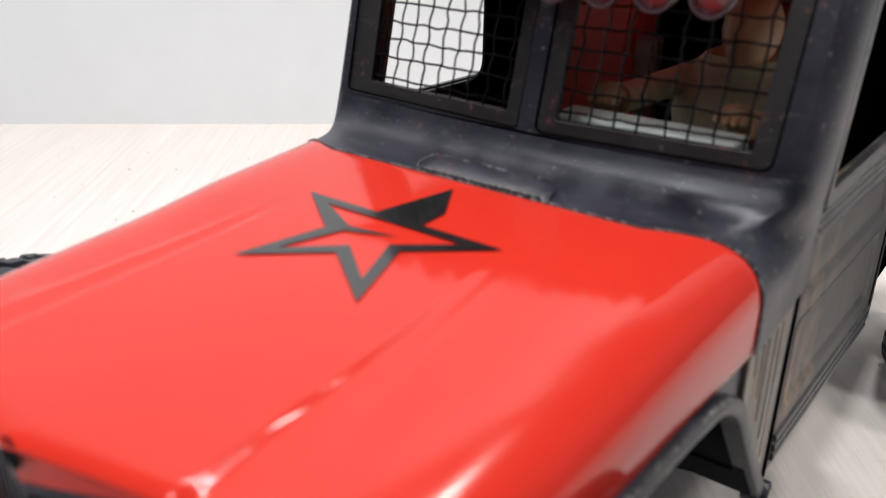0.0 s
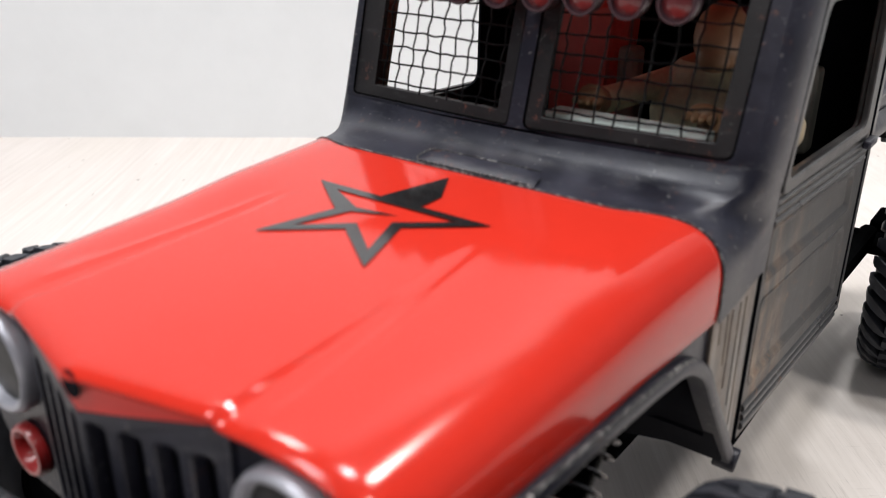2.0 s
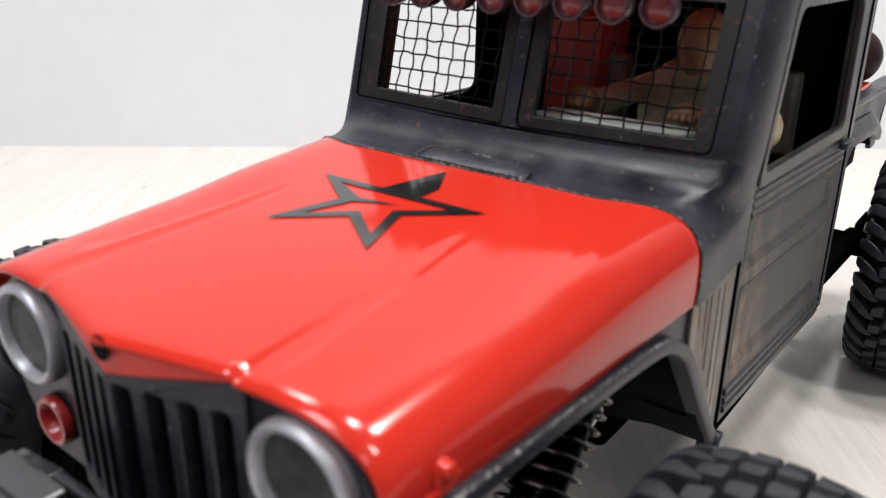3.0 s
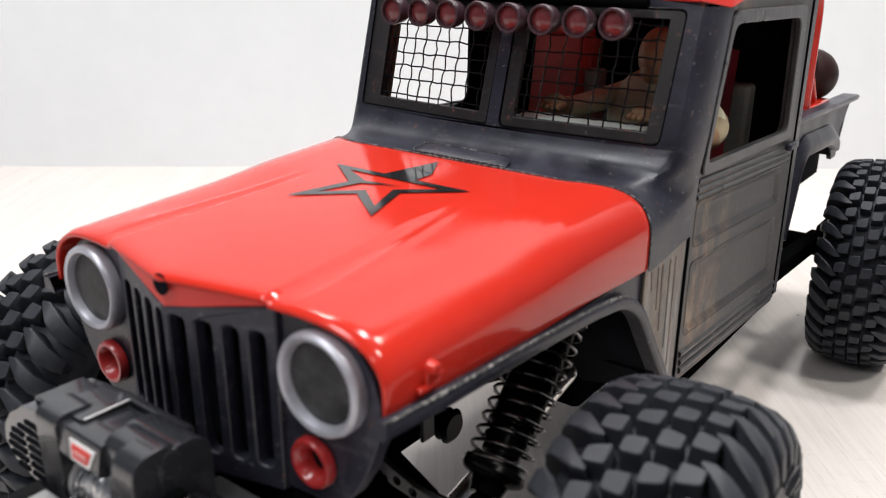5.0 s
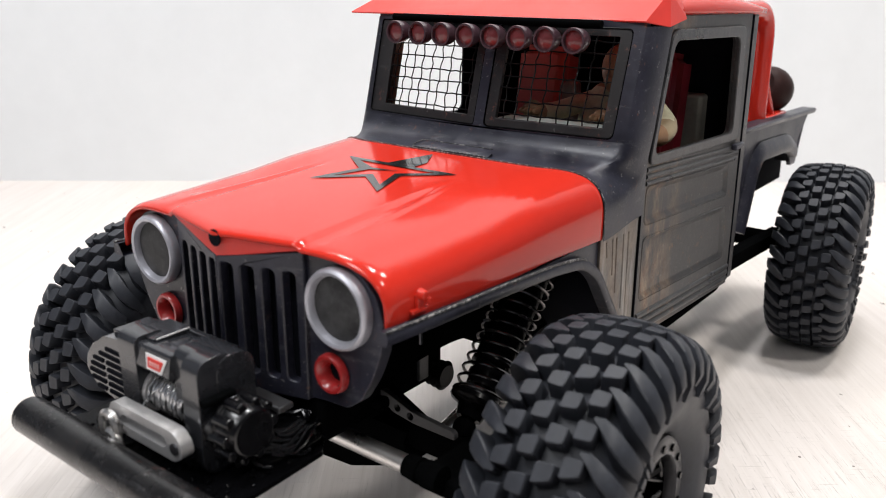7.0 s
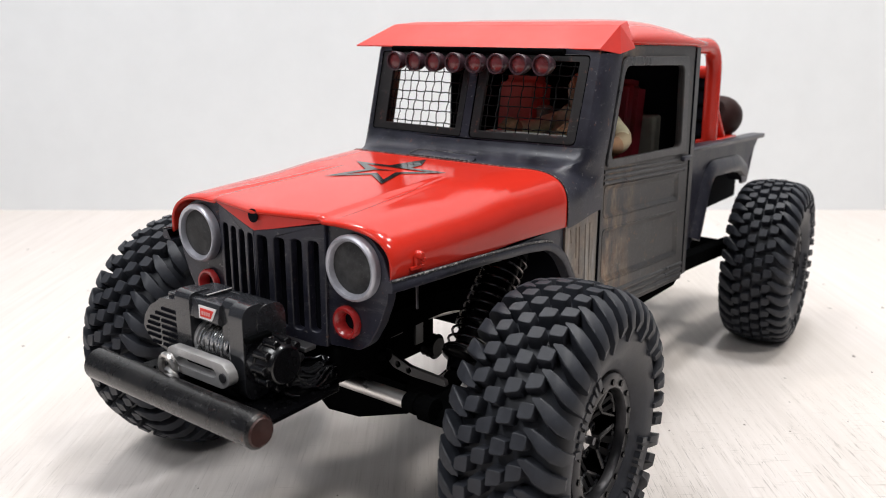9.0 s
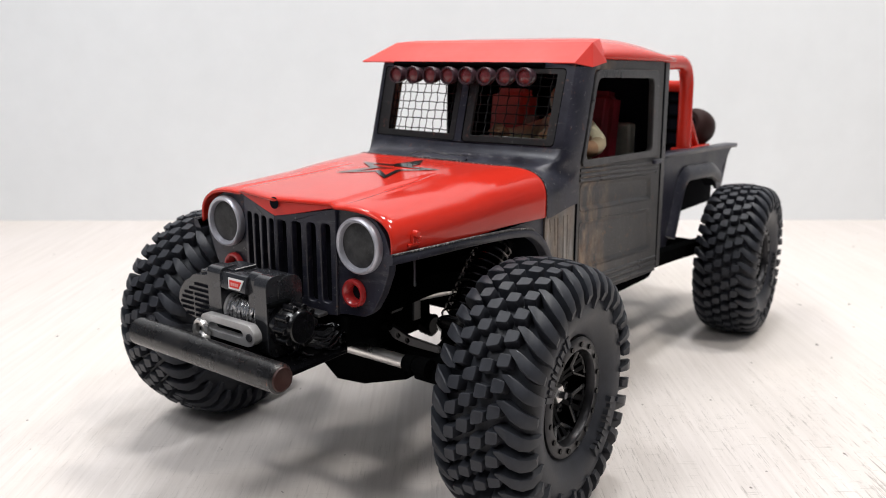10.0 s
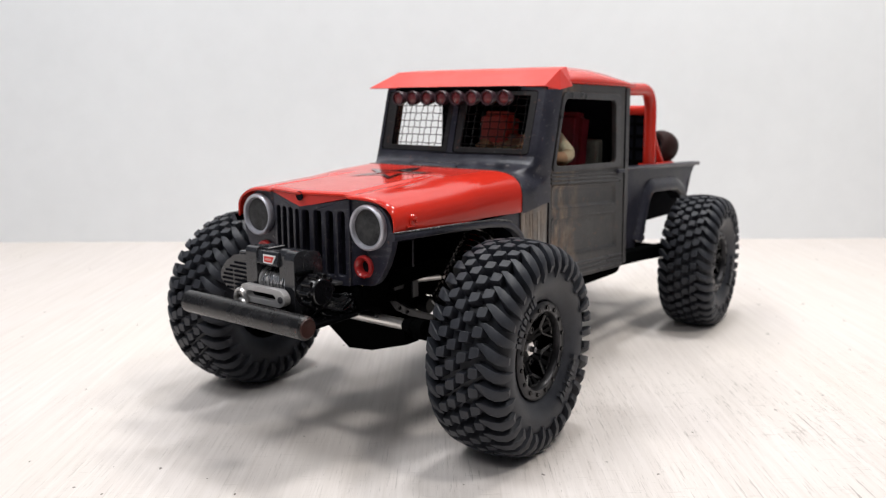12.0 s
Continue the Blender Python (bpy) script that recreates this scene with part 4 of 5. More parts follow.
def build_bed():
    for sx in (1, -1):
        def place(u, v):
            return Vector((sx * BED_X, u, v))
        outline = [(0.2285, 0.1455), (0.2285, 0.0730), (0.2860, 0.0730), (0.2920, 0.0850), (0.3020, 0.1150), (0.3090, 0.1230), (0.3200, 0.1255), (0.3700, 0.1215), (0.3830, 0.1165), (0.3900, 0.1050), (0.4010, 0.1050), (0.4020, 0.1230), (0.4220, 0.1400)]
        bm = plate(bmesh.new(), outline, [], place, Vector((-sx * 0.0030, 0, 0)))
        side = part("bed_side", bm, BODY, truck, "weathered black pickup bed side with wheel arch", 0.0006)
        rail = round_path([place(0.2285, 0.1470) + Vector((sx * 0.001, 0, 0)), place(0.300, 0.1455) + Vector((sx * 0.001, 0, 0)), place(0.4240, 0.1412)], 0.01)
        bm = bmesh.new()
        loft(bm, [[p + Vector((sx * u, 0, v)) for u, v in ((-0.006, 0.0012), (0.0030, 0.0012), (0.0040, 0.0), (0.0030, -0.0022), (-0.006, -0.0022), (-0.006, 0.0012))] for p in rail])
        part("bed_rail", bm, BODY, side, "", 0.0)
        arch = round_path([place(0.2890, 0.0790), place(0.2930, 0.0890), place(0.3030, 0.1165), place(0.3120, 0.1250), place(0.3700, 0.1225), place(0.3860, 0.1150)], 0.006)
        bm = bmesh.new()
        rows = []
        for i, p in enumerate(arch):
            d = (arch[min(len(arch) - 1, i + 1)] - arch[max(0, i - 1)]).normalized()
            nrm = Vector((0, -d.z, d.y))
            rows.append([p + Vector((sx * u, 0, 0)) + nrm * v for u, v in ((-0.004, 0.0094), (0.0010, 0.0084), (0.0030, 0.0060), (0.0046, 0.0024), (0.0050, -0.0018), (0.0042, -0.0032), (-0.004, -0.0030))])
        loft(bm, rows)
        for row in (rows[0], rows[-1]):
            bm.faces.new([bm.verts.new(p) for p in row])
        part("arch_flare", bm, BODY, side)
        bm = bmesh.new()
        loft(bm, [[Vector((sx * x, y, z)) for y, z in ((0.2920, 0.0850), (0.3020, 0.1150), (0.3120, 0.1245), (0.3700, 0.1210), (0.3880, 0.1080))] for x in (BED_X, 0.0)])
        part("wheel_tub", bm, VOID, side)
        part("inner_panel", box(bmesh.new(), (sx * 0.0450, 0.3450, 0.1090), (0.002, 0.120, 0.034)), VOID, side)
    part("bed_floor", box(bmesh.new(), (0, 0.3150, 0.1310), (0.110, 0.170, 0.002)), BODY, truck)
    bm = plate(bmesh.new(), [(-BED_X, 0.1060), (BED_X, 0.1060), (BED_X, 0.1330), (-BED_X, 0.1330)], [], lambda u, v: Vector((u, 0.3990 + max(0, v - 0.12) * 0.9, v)), Vector((0, 0.002, 0)))
    part("tailgate", bm, BODY, truck, "", 0.0005)
    part("bed_cover", box(bmesh.new(), (0, 0.2580, 0.1460), (0.108, 0.050, 0.002)), BODY, truck, "", 0.0006)


build_bed()


def build_roll_bar():
    hoop = None
    for sx in (1, -1):
        pts = round_path([(sx * 0.0485, 0.2240, 0.2135), (sx * 0.0485, 0.3260, 0.2135), (sx * 0.0485, 0.3285, 0.1310)], 0.020, 8)
        bm = tube(bmesh.new(), pts, 0.0056, 16)
        leg = part("roll_bar_leg", bm, RED, truck, "glossy red roll bar tube behind the cab")
        bm = tube(bmesh.new(), [(sx * 0.0485, 0.3320, 0.1720), (sx * 0.0485, 0.3600, 0.1380)], 0.0030, 12)
        part("brace", bm, RED, leg)
        bm = box(bmesh.new(), (sx * 0.0470, 0.3480, 0.1400), (0.014, 0.050, 0.012))
        part("foot_plate", bm, RED, leg, "", 0.001)
    bm = tube(bmesh.new(), [(-0.0485, 0.3270, 0.1945), (0.0485, 0.3270, 0.1945)], 0.0045, 14)
    part("roll_bar_crossbar", bm, RED, truck)
    rack = part("headache_rack", box(bmesh.new(), (0, 0.3290, 0.1630), (0.096, 0.0012, 0.060)), VOID, truck, "black net rack behind the cab")
    for k in range(9):
        part("rack_rod", rod(bmesh.new(), (-0.044 + 0.011 * k, 0.3270, 0.1330), (-0.044 + 0.011 * k, 0.3270, 0.1920), 0.0012, n=8), BLACK, rack)
    for k in range(4):
        part("rack_rod", rod(bmesh.new(), (-0.0475, 0.3275, 0.1480 + 0.0115 * k), (0.0475, 0.3275, 0.1480 + 0.0115 * k), 0.0012, n=8), BLACK, rack)


build_roll_bar()


# ---------------------------------------------------------------- wheels
R_OUT, R_CARC = 0.0640, 0.0584


def tread_mesh(name, lx, lc, h, skew, nose):
    """A tread block: a flat-topped lump with one rounded side, worn round at its edges."""
    bm = bmesh.new()
    z0 = 0.0568
    flat = rounded([(-lx / 2, -lc / 2), (lx / 2, -lc / 2 + nose), (lx / 2, lc / 2 - nose), (-lx / 2, lc / 2)], 0.0011, 2)
    rings = []
    for z, k in ((z0, 1.05), (z0 + h * 0.90, 0.98), (z0 + h * 0.98, 0.95), (z0 + h, 0.89)):
        rings.append([bm.verts.new((x * k, y * k + skew * x, z)) for x, y in flat])
    for a, b in zip(rings, rings[1:]):
        for i in range(len(flat)):
            bm.faces.new((a[i], a[(i + 1) % len(flat)], b[(i + 1) % len(flat)], b[i]))
    bm.faces.new(rings[-1])
    bmesh.ops.recalc_face_normals(bm, faces=bm.faces)
    me = bpy.data.meshes.new(name)
    bm.to_mesh(me)
    bm.free()
    me.materials.append(RUBBER)
    me.polygons.foreach_set("use_smooth", [True] * len(me.polygons))
    me.set_sharp_from_angle(angle=radians(30))
    return me


def lug_mesh(name, reach, w0, w1):
    """A shoulder lug: a pointed tip between the blocks, swept round over the shoulder and down the side wall."""
    bm = bmesh.new()
    spine = [(0.0114, R_OUT - 0.0012, w0 * 0.16, 0.0), (0.0142, R_OUT - 0.0012, w0 * 0.62, 1.0), (0.0180, R_OUT - 0.0020, w0 * 0.95, 3.4), (0.0218, R_OUT - 0.0042, w0, 5.6), (0.0246, R_OUT - 0.0082, w0 * 0.92, 7.0), (0.0257, R_OUT - 0.0088 - reach * 0.5, lerp(w0, w1, 0.6), 7.6), (0.0244, R_OUT - 0.0090 - reach, w1, 7.8)]
    under = [(0.0110, R_CARC - 0.001), (0.0138, R_CARC - 0.002), (0.0165, R_CARC - 0.003), (0.0185, R_CARC - 0.005), (0.0205, R_CARC - 0.008), (0.0220, R_OUT - 0.0098 - reach * 0.5), (0.0228, R_OUT - 0.0092 - reach)]
    rings = []
    for (x, r, w, sweep), (ux, ur) in zip(spine, under):
        ring = []
        for px, pr, side in ((ux, ur, -0.56), (x, r - 0.0004, -0.5), (x, r, -0.40), (x, r, 0.40), (x, r - 0.0004, 0.5), (ux, ur, 0.56)):
            a = radians(sweep) + side * w / R_OUT
            ring.append(bm.verts.new((px, -pr * math.sin(a), pr * math.cos(a))))
        rings.append(ring)
    for a, b in zip(rings, rings[1:]):
        for i in range(6):
            bm.faces.new((a[i], a[(i + 1) % 6], b[(i + 1) % 6], b[i]))
    bm.faces.new(rings[0]), bm.faces.new(rings[-1])
    bmesh.ops.recalc_face_normals(bm, faces=bm.faces)
    me = bpy.data.meshes.new(name)
    bm.to_mesh(me)
    bm.free()
    me.materials.append(RUBBER)
    me.polygons.foreach_set("use_smooth", [True] * len(me.polygons))
    me.set_sharp_from_angle(angle=radians(32))
    return me


BLOCKS = [tread_mesh("tread_block", 0.0059, 0.0065, 0.0074, 0.04, 0.0006), tread_mesh("tread_block", 0.0057, 0.0061, 0.0074, 0.12, 0.0003), tread_mesh("tread_block", 0.0060, 0.0067, 0.0073, 0.20, 0.0009)]
LUGS = [lug_mesh("shoulder_lug", 0.0110, 0.0065, 0.0032), lug_mesh("shoulder_lug", 0.0074, 0.0068, 0.0040)]
COLUMNS = ((0.0106, 7.6, -0.0009, 7), (0.0035, 0.8, 0.0, 2), (-0.0035, 5.4, 0.0, -2), (-0.0106, 9.9, -0.0009, -7))     # across, degrees round, drop, lean


def build_wheel():
    """One wheel round the x axis at the origin, its outside towards +x."""
    bm = bmesh.new()
    lathe(bm, [(-0.0165, 0.0290), (-0.0165, 0.0270), (-0.005, 0.0258), (0.010, 0.0258), (0.0160, 0.0270), (0.0160, 0.0290)], 48)
    wheel = part("wheel", bm, BLACK, truck, "black beadlock wheel with a chunky rock tyre")
    bm = bmesh.new()
    half = [(0.0150, 0.0285), (0.0185, 0.0310), (0.0222, 0.0380), (0.0236, 0.0450), (0.0212, 0.0508), (0.0166, 0.0548), (0.0110, 0.0571)]
    prof = [(-x, r) for x, r in half] + [(0, R_CARC)] + half[::-1]
    lathe(bm, prof, 72)
    part("tyre", bm, RUBBER, wheel, "worn black rubber tyre")
    for i in range(36):
        for col, (x, off, drop, lean) in enumerate(COLUMNS):
            turn = Matrix.Rotation(radians(10 * i + off), 4, "X")
            share("tread_block", BLOCKS[(i * 2 + col) % 3], wheel, turn @ Matrix.Translation((x, 0, drop)) @ Matrix.Translation((0, 0, R_OUT)) @ Matrix.Rotation(radians(lean), 4, "Y") @ Matrix.Translation((0, 0, -R_OUT)) @ Matrix.Rotation(math.pi if x < 0 else 0.0, 4, "Z"))
        share("shoulder_lug", LUGS[i % 2], wheel, Matrix.Rotation(radians(10 * i + 3.2), 4, "X"))
        share("shoulder_lug", LUGS[i % 2], wheel, Matrix.Rotation(radians(10 * i + 4.2), 4, "X") @ Matrix.Rotation(math.pi, 4, "Z"))
    # beadlock ring with bolts
    bm = bmesh.new()
    lathe(bm, [(0.0150, 0.0222), (0.0182, 0.0225), (0.0192, 0.0233), (0.0192, 0.0280), (0.0184, 0.0291), (0.0165, 0.0293)], 60)
    part("beadlock_ring", bm, RINGBLACK, wheel, "dark grey beadlock ring")
    me = None
    for i in range(16):
        a = 2 * math.pi * (i + 0.5) / 16
        turn = Matrix.Rotation(a, 4, "X") @ Matrix.Translation((0.0187, 0, 0.0257))
        if me is None:
            bm = bmesh.new()
            lathe(bm, [(0.0, 0.0014), (0.0012, 0.0013), (0.0012, 0.0001)], 10)
            ob = part("bolt", bm, BLACK_GLOSS, wheel, at=turn)
            me = ob.data
        else:
            share("bolt", me, wheel, turn)
    # spokes in pairs, hub and nut
    spoke = None
    for i in range(6):
        for d in (-1, 1):
            turn = Matrix.Rotation(2 * math.pi * i / 6 + d * 0.13, 4, "X")
            if spoke is None:
                bm = bmesh.new()
                ring = []
                for x, r, w in ((0.0075, 0.0060, 0.0022), (0.0095, 0.0130, 0.0015), (0.0150, 0.0228, 0.0022)):
                    ring.append([bm.verts.new(p) for p in ((x - 0.006, -w, r), (x, -w * 0.7, r), (x, w * 0.7, r), (x - 0.006, w, r))])
                for a, b in zip(ring, ring[1:]):
                    for k in range(4):
                        bm.faces.new((a[k], a[(k + 1) % 4], b[(k + 1) % 4], b[k]))
                bm.faces.new(ring[0]), bm.faces.new(ring[-1])
                ob = part("spoke", bm, RIMBLACK, wheel, at=turn)
                spoke = ob.data
            else:
                share("spoke", spoke, wheel, turn)
    bm = bmesh.new()
    lathe(bm, [(-0.006, 0.0245), (-0.006, 0.0001)], 32)
    part("backing_disc", bm, VOID, wheel)
    bm = bmesh.new()
    lathe(bm, [(-0.002, 0.0098), (0.0070, 0.0095), (0.0085, 0.0084), (0.0085, 0.0001)], 32)
    part("hub", bm, RIMBLACK, wheel)
    bm = bmesh.new()
    lathe(bm, [(0.0080, 0.0050), (0.0108, 0.0050), (0.0118, 0.0043), (0.0118, 0.0018)], 6)
    part("wheel_nut", bm, STEEL, wheel, "bright steel wheel nut")
    bm = bmesh.new()
    lathe(bm, [(0.0080, 0.0019), (0.0148, 0.0017), (0.0150, 0.0001)], 14)
    part("axle_stub", bm, GUNMETAL, wheel)
    boss = None
    for i in range(6):
        turn = Matrix.Rotation(2 * math.pi * (i + 0.5) / 6, 4, "X") @ Matrix.Translation((0.0083, 0, 0.0112))
        if boss is None:
            bm = bmesh.new()
            lathe(bm, [(-0.0060, 0.0026), (0.0006, 0.0026), (0.0012, 0.0021), (0.0012, 0.0012), (0.0002, 0.0011), (0.0002, 0.0001)], 16)
            boss = part("hub_boss", bm, SHINY_BLACK, wheel, at=turn).data
        else:
            share("hub_boss", boss, wheel, turn)
    for i in range(6):
        turn = Matrix.Rotation(2 * math.pi * i / 6, 4, "X")
        bm = bmesh.new()
        arc = [Vector((0.0138, 0.0226 * math.sin(a), 0.0226 * math.cos(a))) for a in [radians(-24 + 6 * k) for k in range(9)]]
        arc = [Vector((0.0108, 0.0165 * math.sin(radians(-9)), 0.0165 * math.cos(radians(-9))))] + arc + [Vector((0.0108, 0.0165 * math.sin(radians(9)), 0.0165 * math.cos(radians(9))))]
        part("spoke_web", tube(bm, arc, 0.0011, 8, True), SHINY_BLACK, wheel, at=turn)
    # raised lettering that cannot be read, as bars on the side wall
    for start, count in ((0.5, 9), (0.5 + math.pi, 9)):
        for k in range(count):
            turn = Matrix.Rotation(start + 0.092 * k, 4, "X") @ Matrix.Translation((0.0222, 0, 0.0384))
            bm = box(bmesh.new(), (0, 0, 0), (0.0030, (0.0026, 0.0014, 0.0030, 0.0018)[k % 4], (0.0058, 0.0052, 0.0030, 0.0056, 0.0040)[k % 5]))
            part("raised_letter_bar", bm, RUBBER, wheel, at=turn)
    return wheel


WHEEL_Z = 0.0622
FRONT_X, REAR_X, REAR_Y = 0.1135, 0.0955, 0.3430
wheel = build_wheel()
wheel.matrix_basis = pose(FRONT_X, 0.001, WHEEL_Z, 0, 0, 4)
copy_thing(wheel, pose(-FRONT_X + 0.001, -0.009, WHEEL_Z, 40, 0, 184))
copy_thing(wheel, pose(REAR_X, REAR_Y, 0.0582, 17, 0, 6) @ Matrix.Scale(0.94, 4))
copy_thing(wheel, pose(-REAR_X, REAR_Y, 0.0582, 5, 0, 186) @ Matrix.Scale(0.94, 4))


# ---------------------------------------------------------------- bumper and winch
def build_bumper():
    c = Vector((0, -0.1065, 0.0868))
    bm = bmesh.new()
    lathe(bm, [(-0.0510, 0.0001), (-0.0510, 0.0058), (-0.0500, 0.0067), (0.0520, 0.0067), (0.0530, 0.0058), (0.0530, 0.0001)], 32, Matrix.Translation(c))
    bumper = part("bumper_tube", bm, BUMPERMAT, truck, "scuffed black round tube bumper with rusty ends")
    for sx in (1, -1):
        bm = bmesh.new()
        lathe(bm, [(0.0, 0.0001), (0.0004, 0.0050), (0.0008, 0.0052), (0.0, 0.0056)], 24, Matrix.Translation(c + Vector((0.0530 if sx > 0 else -0.0510, 0, 0))) @ Matrix.Rotation(0 if sx > 0 else math.pi, 4, "Z"))
        part("end_cap", bm, RUST, bumper, "rust-red tube end")
    bm = plate(bmesh.new(), [(-0.0440, -0.1040), (0.0440, -0.1040), (0.0420, -0.0560), (0.0300, -0.0440), (-0.0300, -0.0440), (-0.0420, -0.0560)], [], lambda u, v: Vector((u, v, 0.0835)), Vector((0, 0, -0.0022)))
    tray = part("winch_tray", bm, BLACK_GLOSS, truck, "black winch tray with crinkled coating", 0.0005)
    # crinkled coating: small lumps on the tray
    rnd = random.Random(3)
    bm = bmesh.new()
    for i in range(300):
        x, y = rnd.uniform(-0.040, 0.040), rnd.uniform(-0.100, -0.050)
        bmesh.ops.create_icosphere(bm, subdivisions=1, radius=rnd.uniform(0.0006, 0.0012), matrix=Matrix.Translation((x, y, 0.0835)) @ Matrix.Rotation(rnd.uniform(0, 3), 4, "Y") @ Matrix.Diagonal((rnd.uniform(0.7, 2.2), rnd.uniform(0.7, 2.2), 0.7, 1)))
    lumps = part("tray_coating", bm, BLACK_GLOSS, tray)
    tagged(lumps, kind="stuff")
    # tangled bundle of thin black cables behind the gear housing
    bm = bmesh.new()
    bmesh.ops.create_icosphere(bm, subdivisions=3, radius=1.0, matrix=Matrix.Translation((0.0300, -0.0620, 0.0835)) @ Matrix.Diagonal((0.0085, 0.0165, 0.0085, 1)))
    for v in bm.verts:
        v.co.z = max(v.co.z, 0.0822)
    core = part("cable_bundle", bm, BLACK_GLOSS, tray, "tangled bundle of shiny black cables")
    for i in range(16):
        a0, sweep, lean = rnd.uniform(0, 2 * math.pi), rnd.uniform(1.6, 4.2), rnd.uniform(0.35, 0.95)
        line = []
        for k in range(13):
            a = a0 + sweep * k / 12
            u = lean * (1 + 0.12 * math.sin(3 * a + i))
            line.append(Vector((0.0300 + 0.0096 * u * math.cos(a), -0.0620 + 0.0178 * u * math.sin(a), 0.0842 + 0.0092 * math.sqrt(max(0.0, 1 - min(1.0, u * u))) + 0.0006 * math.sin(5 * a))))
        part("cable", tube(bmesh.new(), line, 0.00065, 8), SHINY_BLACK, core)
    # Added black filler that closes the bright gap between tray and grille.
    part("filler_block", box(bmesh.new(), (0.0020, -0.0350, 0.0885), (0.0680, 0.0300, 0.0170)), BLACK, truck, "black filler block under the grille", 0.0020)
    for sx in (1, -1):
        part("tray_arm", box(bmesh.new(), (sx * 0.0270, -0.0430, 0.0860), (0.0060, 0.0440, 0.0080)), BLACK, truck, "", 0.0008)


build_bumper()


def build_winch():
    cx = 0.0045

    def saddle(x0, x1, front, back, top, foot, name, parent, round_r=0.006, tip=0.0):
        """A slice of the housing: an arch section in y and z, swept along x."""
        pts = rounded([(front, foot), (front, top), (back, top - tip), (back, foot)], round_r, 8)
        return part(name, plate(bmesh.new(), pts, [], lambda u, v: Vector((x0, u, v)), Vector((x1 - x0, 0, 0))), WINCHGREY, parent, "", 0.0009)
    winch = saddle(-0.0140, 0.0160, -0.0868, -0.0715, 0.1202, 0.1120, "winch", truck, 0.004, 0.0006)
    winch["label"] = "charcoal winch with silver rope and red badge"
    saddle(-0.0155, -0.0060, -0.0905, -0.0790, 0.1222, 0.0840, "side_plate", winch, 0.0035)
    saddle(0.0180, 0.0262, -0.0905, -0.0775, 0.1226, 0.0840, "side_plate", winch, 0.0062)
    saddle(-0.0120, 0.0170, -0.0700, -0.0670, 0.1180, 0.0840, "back_plate", winch, 0.001)
    # rounded cap over the gear side, split by a seam, with a raised pad
    saddle(0.0110, 0.0256, -0.0880, -0.0772, 0.1226, 0.0990, "cap", winch, 0.0044)
    saddle(0.0080, 0.0264, -0.0835, -0.0690, 0.1218, 0.0990, "cap", winch, 0.0066, 0.0008)
    # raised lid; a thin silver rod stands in for the highlight on its edge
    bm = plate(bmesh.new(), rounded([(-0.0150, -0.0860), (-0.0012, -0.0860), (-0.0012, -0.0722), (-0.0130, -0.0722)], 0.0015), [], lambda u, v: Vector((u, v, 0.1198)), Vector((0, 0, 0.0016)))
    part("lid", bm, WINCHGREY, winch, "", 0.0006)
    part("lid_glint", rod(bmesh.new(), (-0.0012, -0.0852, 0.1213), (-0.0012, -0.0728, 0.1213), 0.0003, n=8), SILVER, winch)
    # block that carries the badge: red field in a pale border, plain bars in place of its lettering
    pts = rounded([(-0.0890, 0.1205), (-0.0905, 0.1128), (-0.0860, 0.1108), (-0.0820, 0.1120), (-0.0820, 0.1205)], 0.0010)
    part("badge_block", plate(bmesh.new(), pts, [], lambda u, v: Vector((-0.0065, u, v)), Vector((0.0180, 0, 0))), WINCHGREY, winch, "", 0.0006)
    def tilt(u, v, out):
        return Vector((u, -0.0903 - out + (v - 0.1128) * 0.19, v))
    bm = plate(bmesh.new(), [(-0.0010, 0.1186), (0.0100, 0.1186), (0.0080, 0.1137), (0.0002, 0.1137)], [], lambda u, v: tilt(u, v, 0.0005), Vector((0, 0.0010, 0)))
    badge = part("badge", bm, WHITE, winch, "red badge with a pale border")
    bm = plate(bmesh.new(), [(0.0004, 0.1177), (0.0086, 0.1177), (0.0073, 0.1146), (0.0011, 0.1146)], [], lambda u, v: tilt(u, v, 0.0008), Vector((0, 0.0006, 0)))
    part("badge_field", bm, RED_SATIN, badge)
    for k in range(4):
        part("lettering_bar", box(bmesh.new(), tilt(0.0024 + 0.0014 * k, 0.1161, 0.0009), (0.0009, 0.0003, 0.0014)), PINK, badge)
    # grey bracket beside the housing
    part("bracket", box(bmesh.new(), (0.0290, -0.0665, 0.1020), (0.0170, 0.0060, 0.0020)), PLATEGREY, winch, "grey metal bracket", 0.0005)
    # drum, wound with rope
    d = Vector((0.0060, -0.0820, 0.1020))
    part("drum", rod(bmesh.new(), d + Vector((-0.0130, 0, 0)), d + Vector((0.0125, 0, 0)), 0.0044, n=20), GUNMETAL, winch)
    part("drum_flange", rod(bmesh.new(), d + Vector((-0.0118, 0, 0)), d + Vector((-0.0102, 0, 0)), 0.0078, n=28), SILVER, winch)
    rnd = random.Random(8)
    rope = []
    for layer in range(2):
        turns = 21 - layer
        for i in range(turns * 14 + 1):
            a = 2 * math.pi * i / 14
            x = lerp(-0.0100, 0.0115, i / (turns * 14) if layer == 0 else 1 - i / (turns * 14)) + 0.0007 * math.sin(a * 0.37 + 2 * layer)
            r = 0.0054 + 0.0013 * layer + rnd.uniform(-0.0004, 0.0005)
            rope.append(d + Vector((x + rnd.uniform(-0.0003, 0.0003), r * math.cos(a), r * math.sin(a))))
    rope += [d + Vector((-0.010, -0.0085, -0.002)), Vector((cx - 0.006, -0.0930, 0.0985)), Vector((cx - 0.006, -0.0965, 0.0980))]
    part("rope", tube(bmesh.new(), rope, 0.00046, 6), ROPE, winch, "silver wire rope")
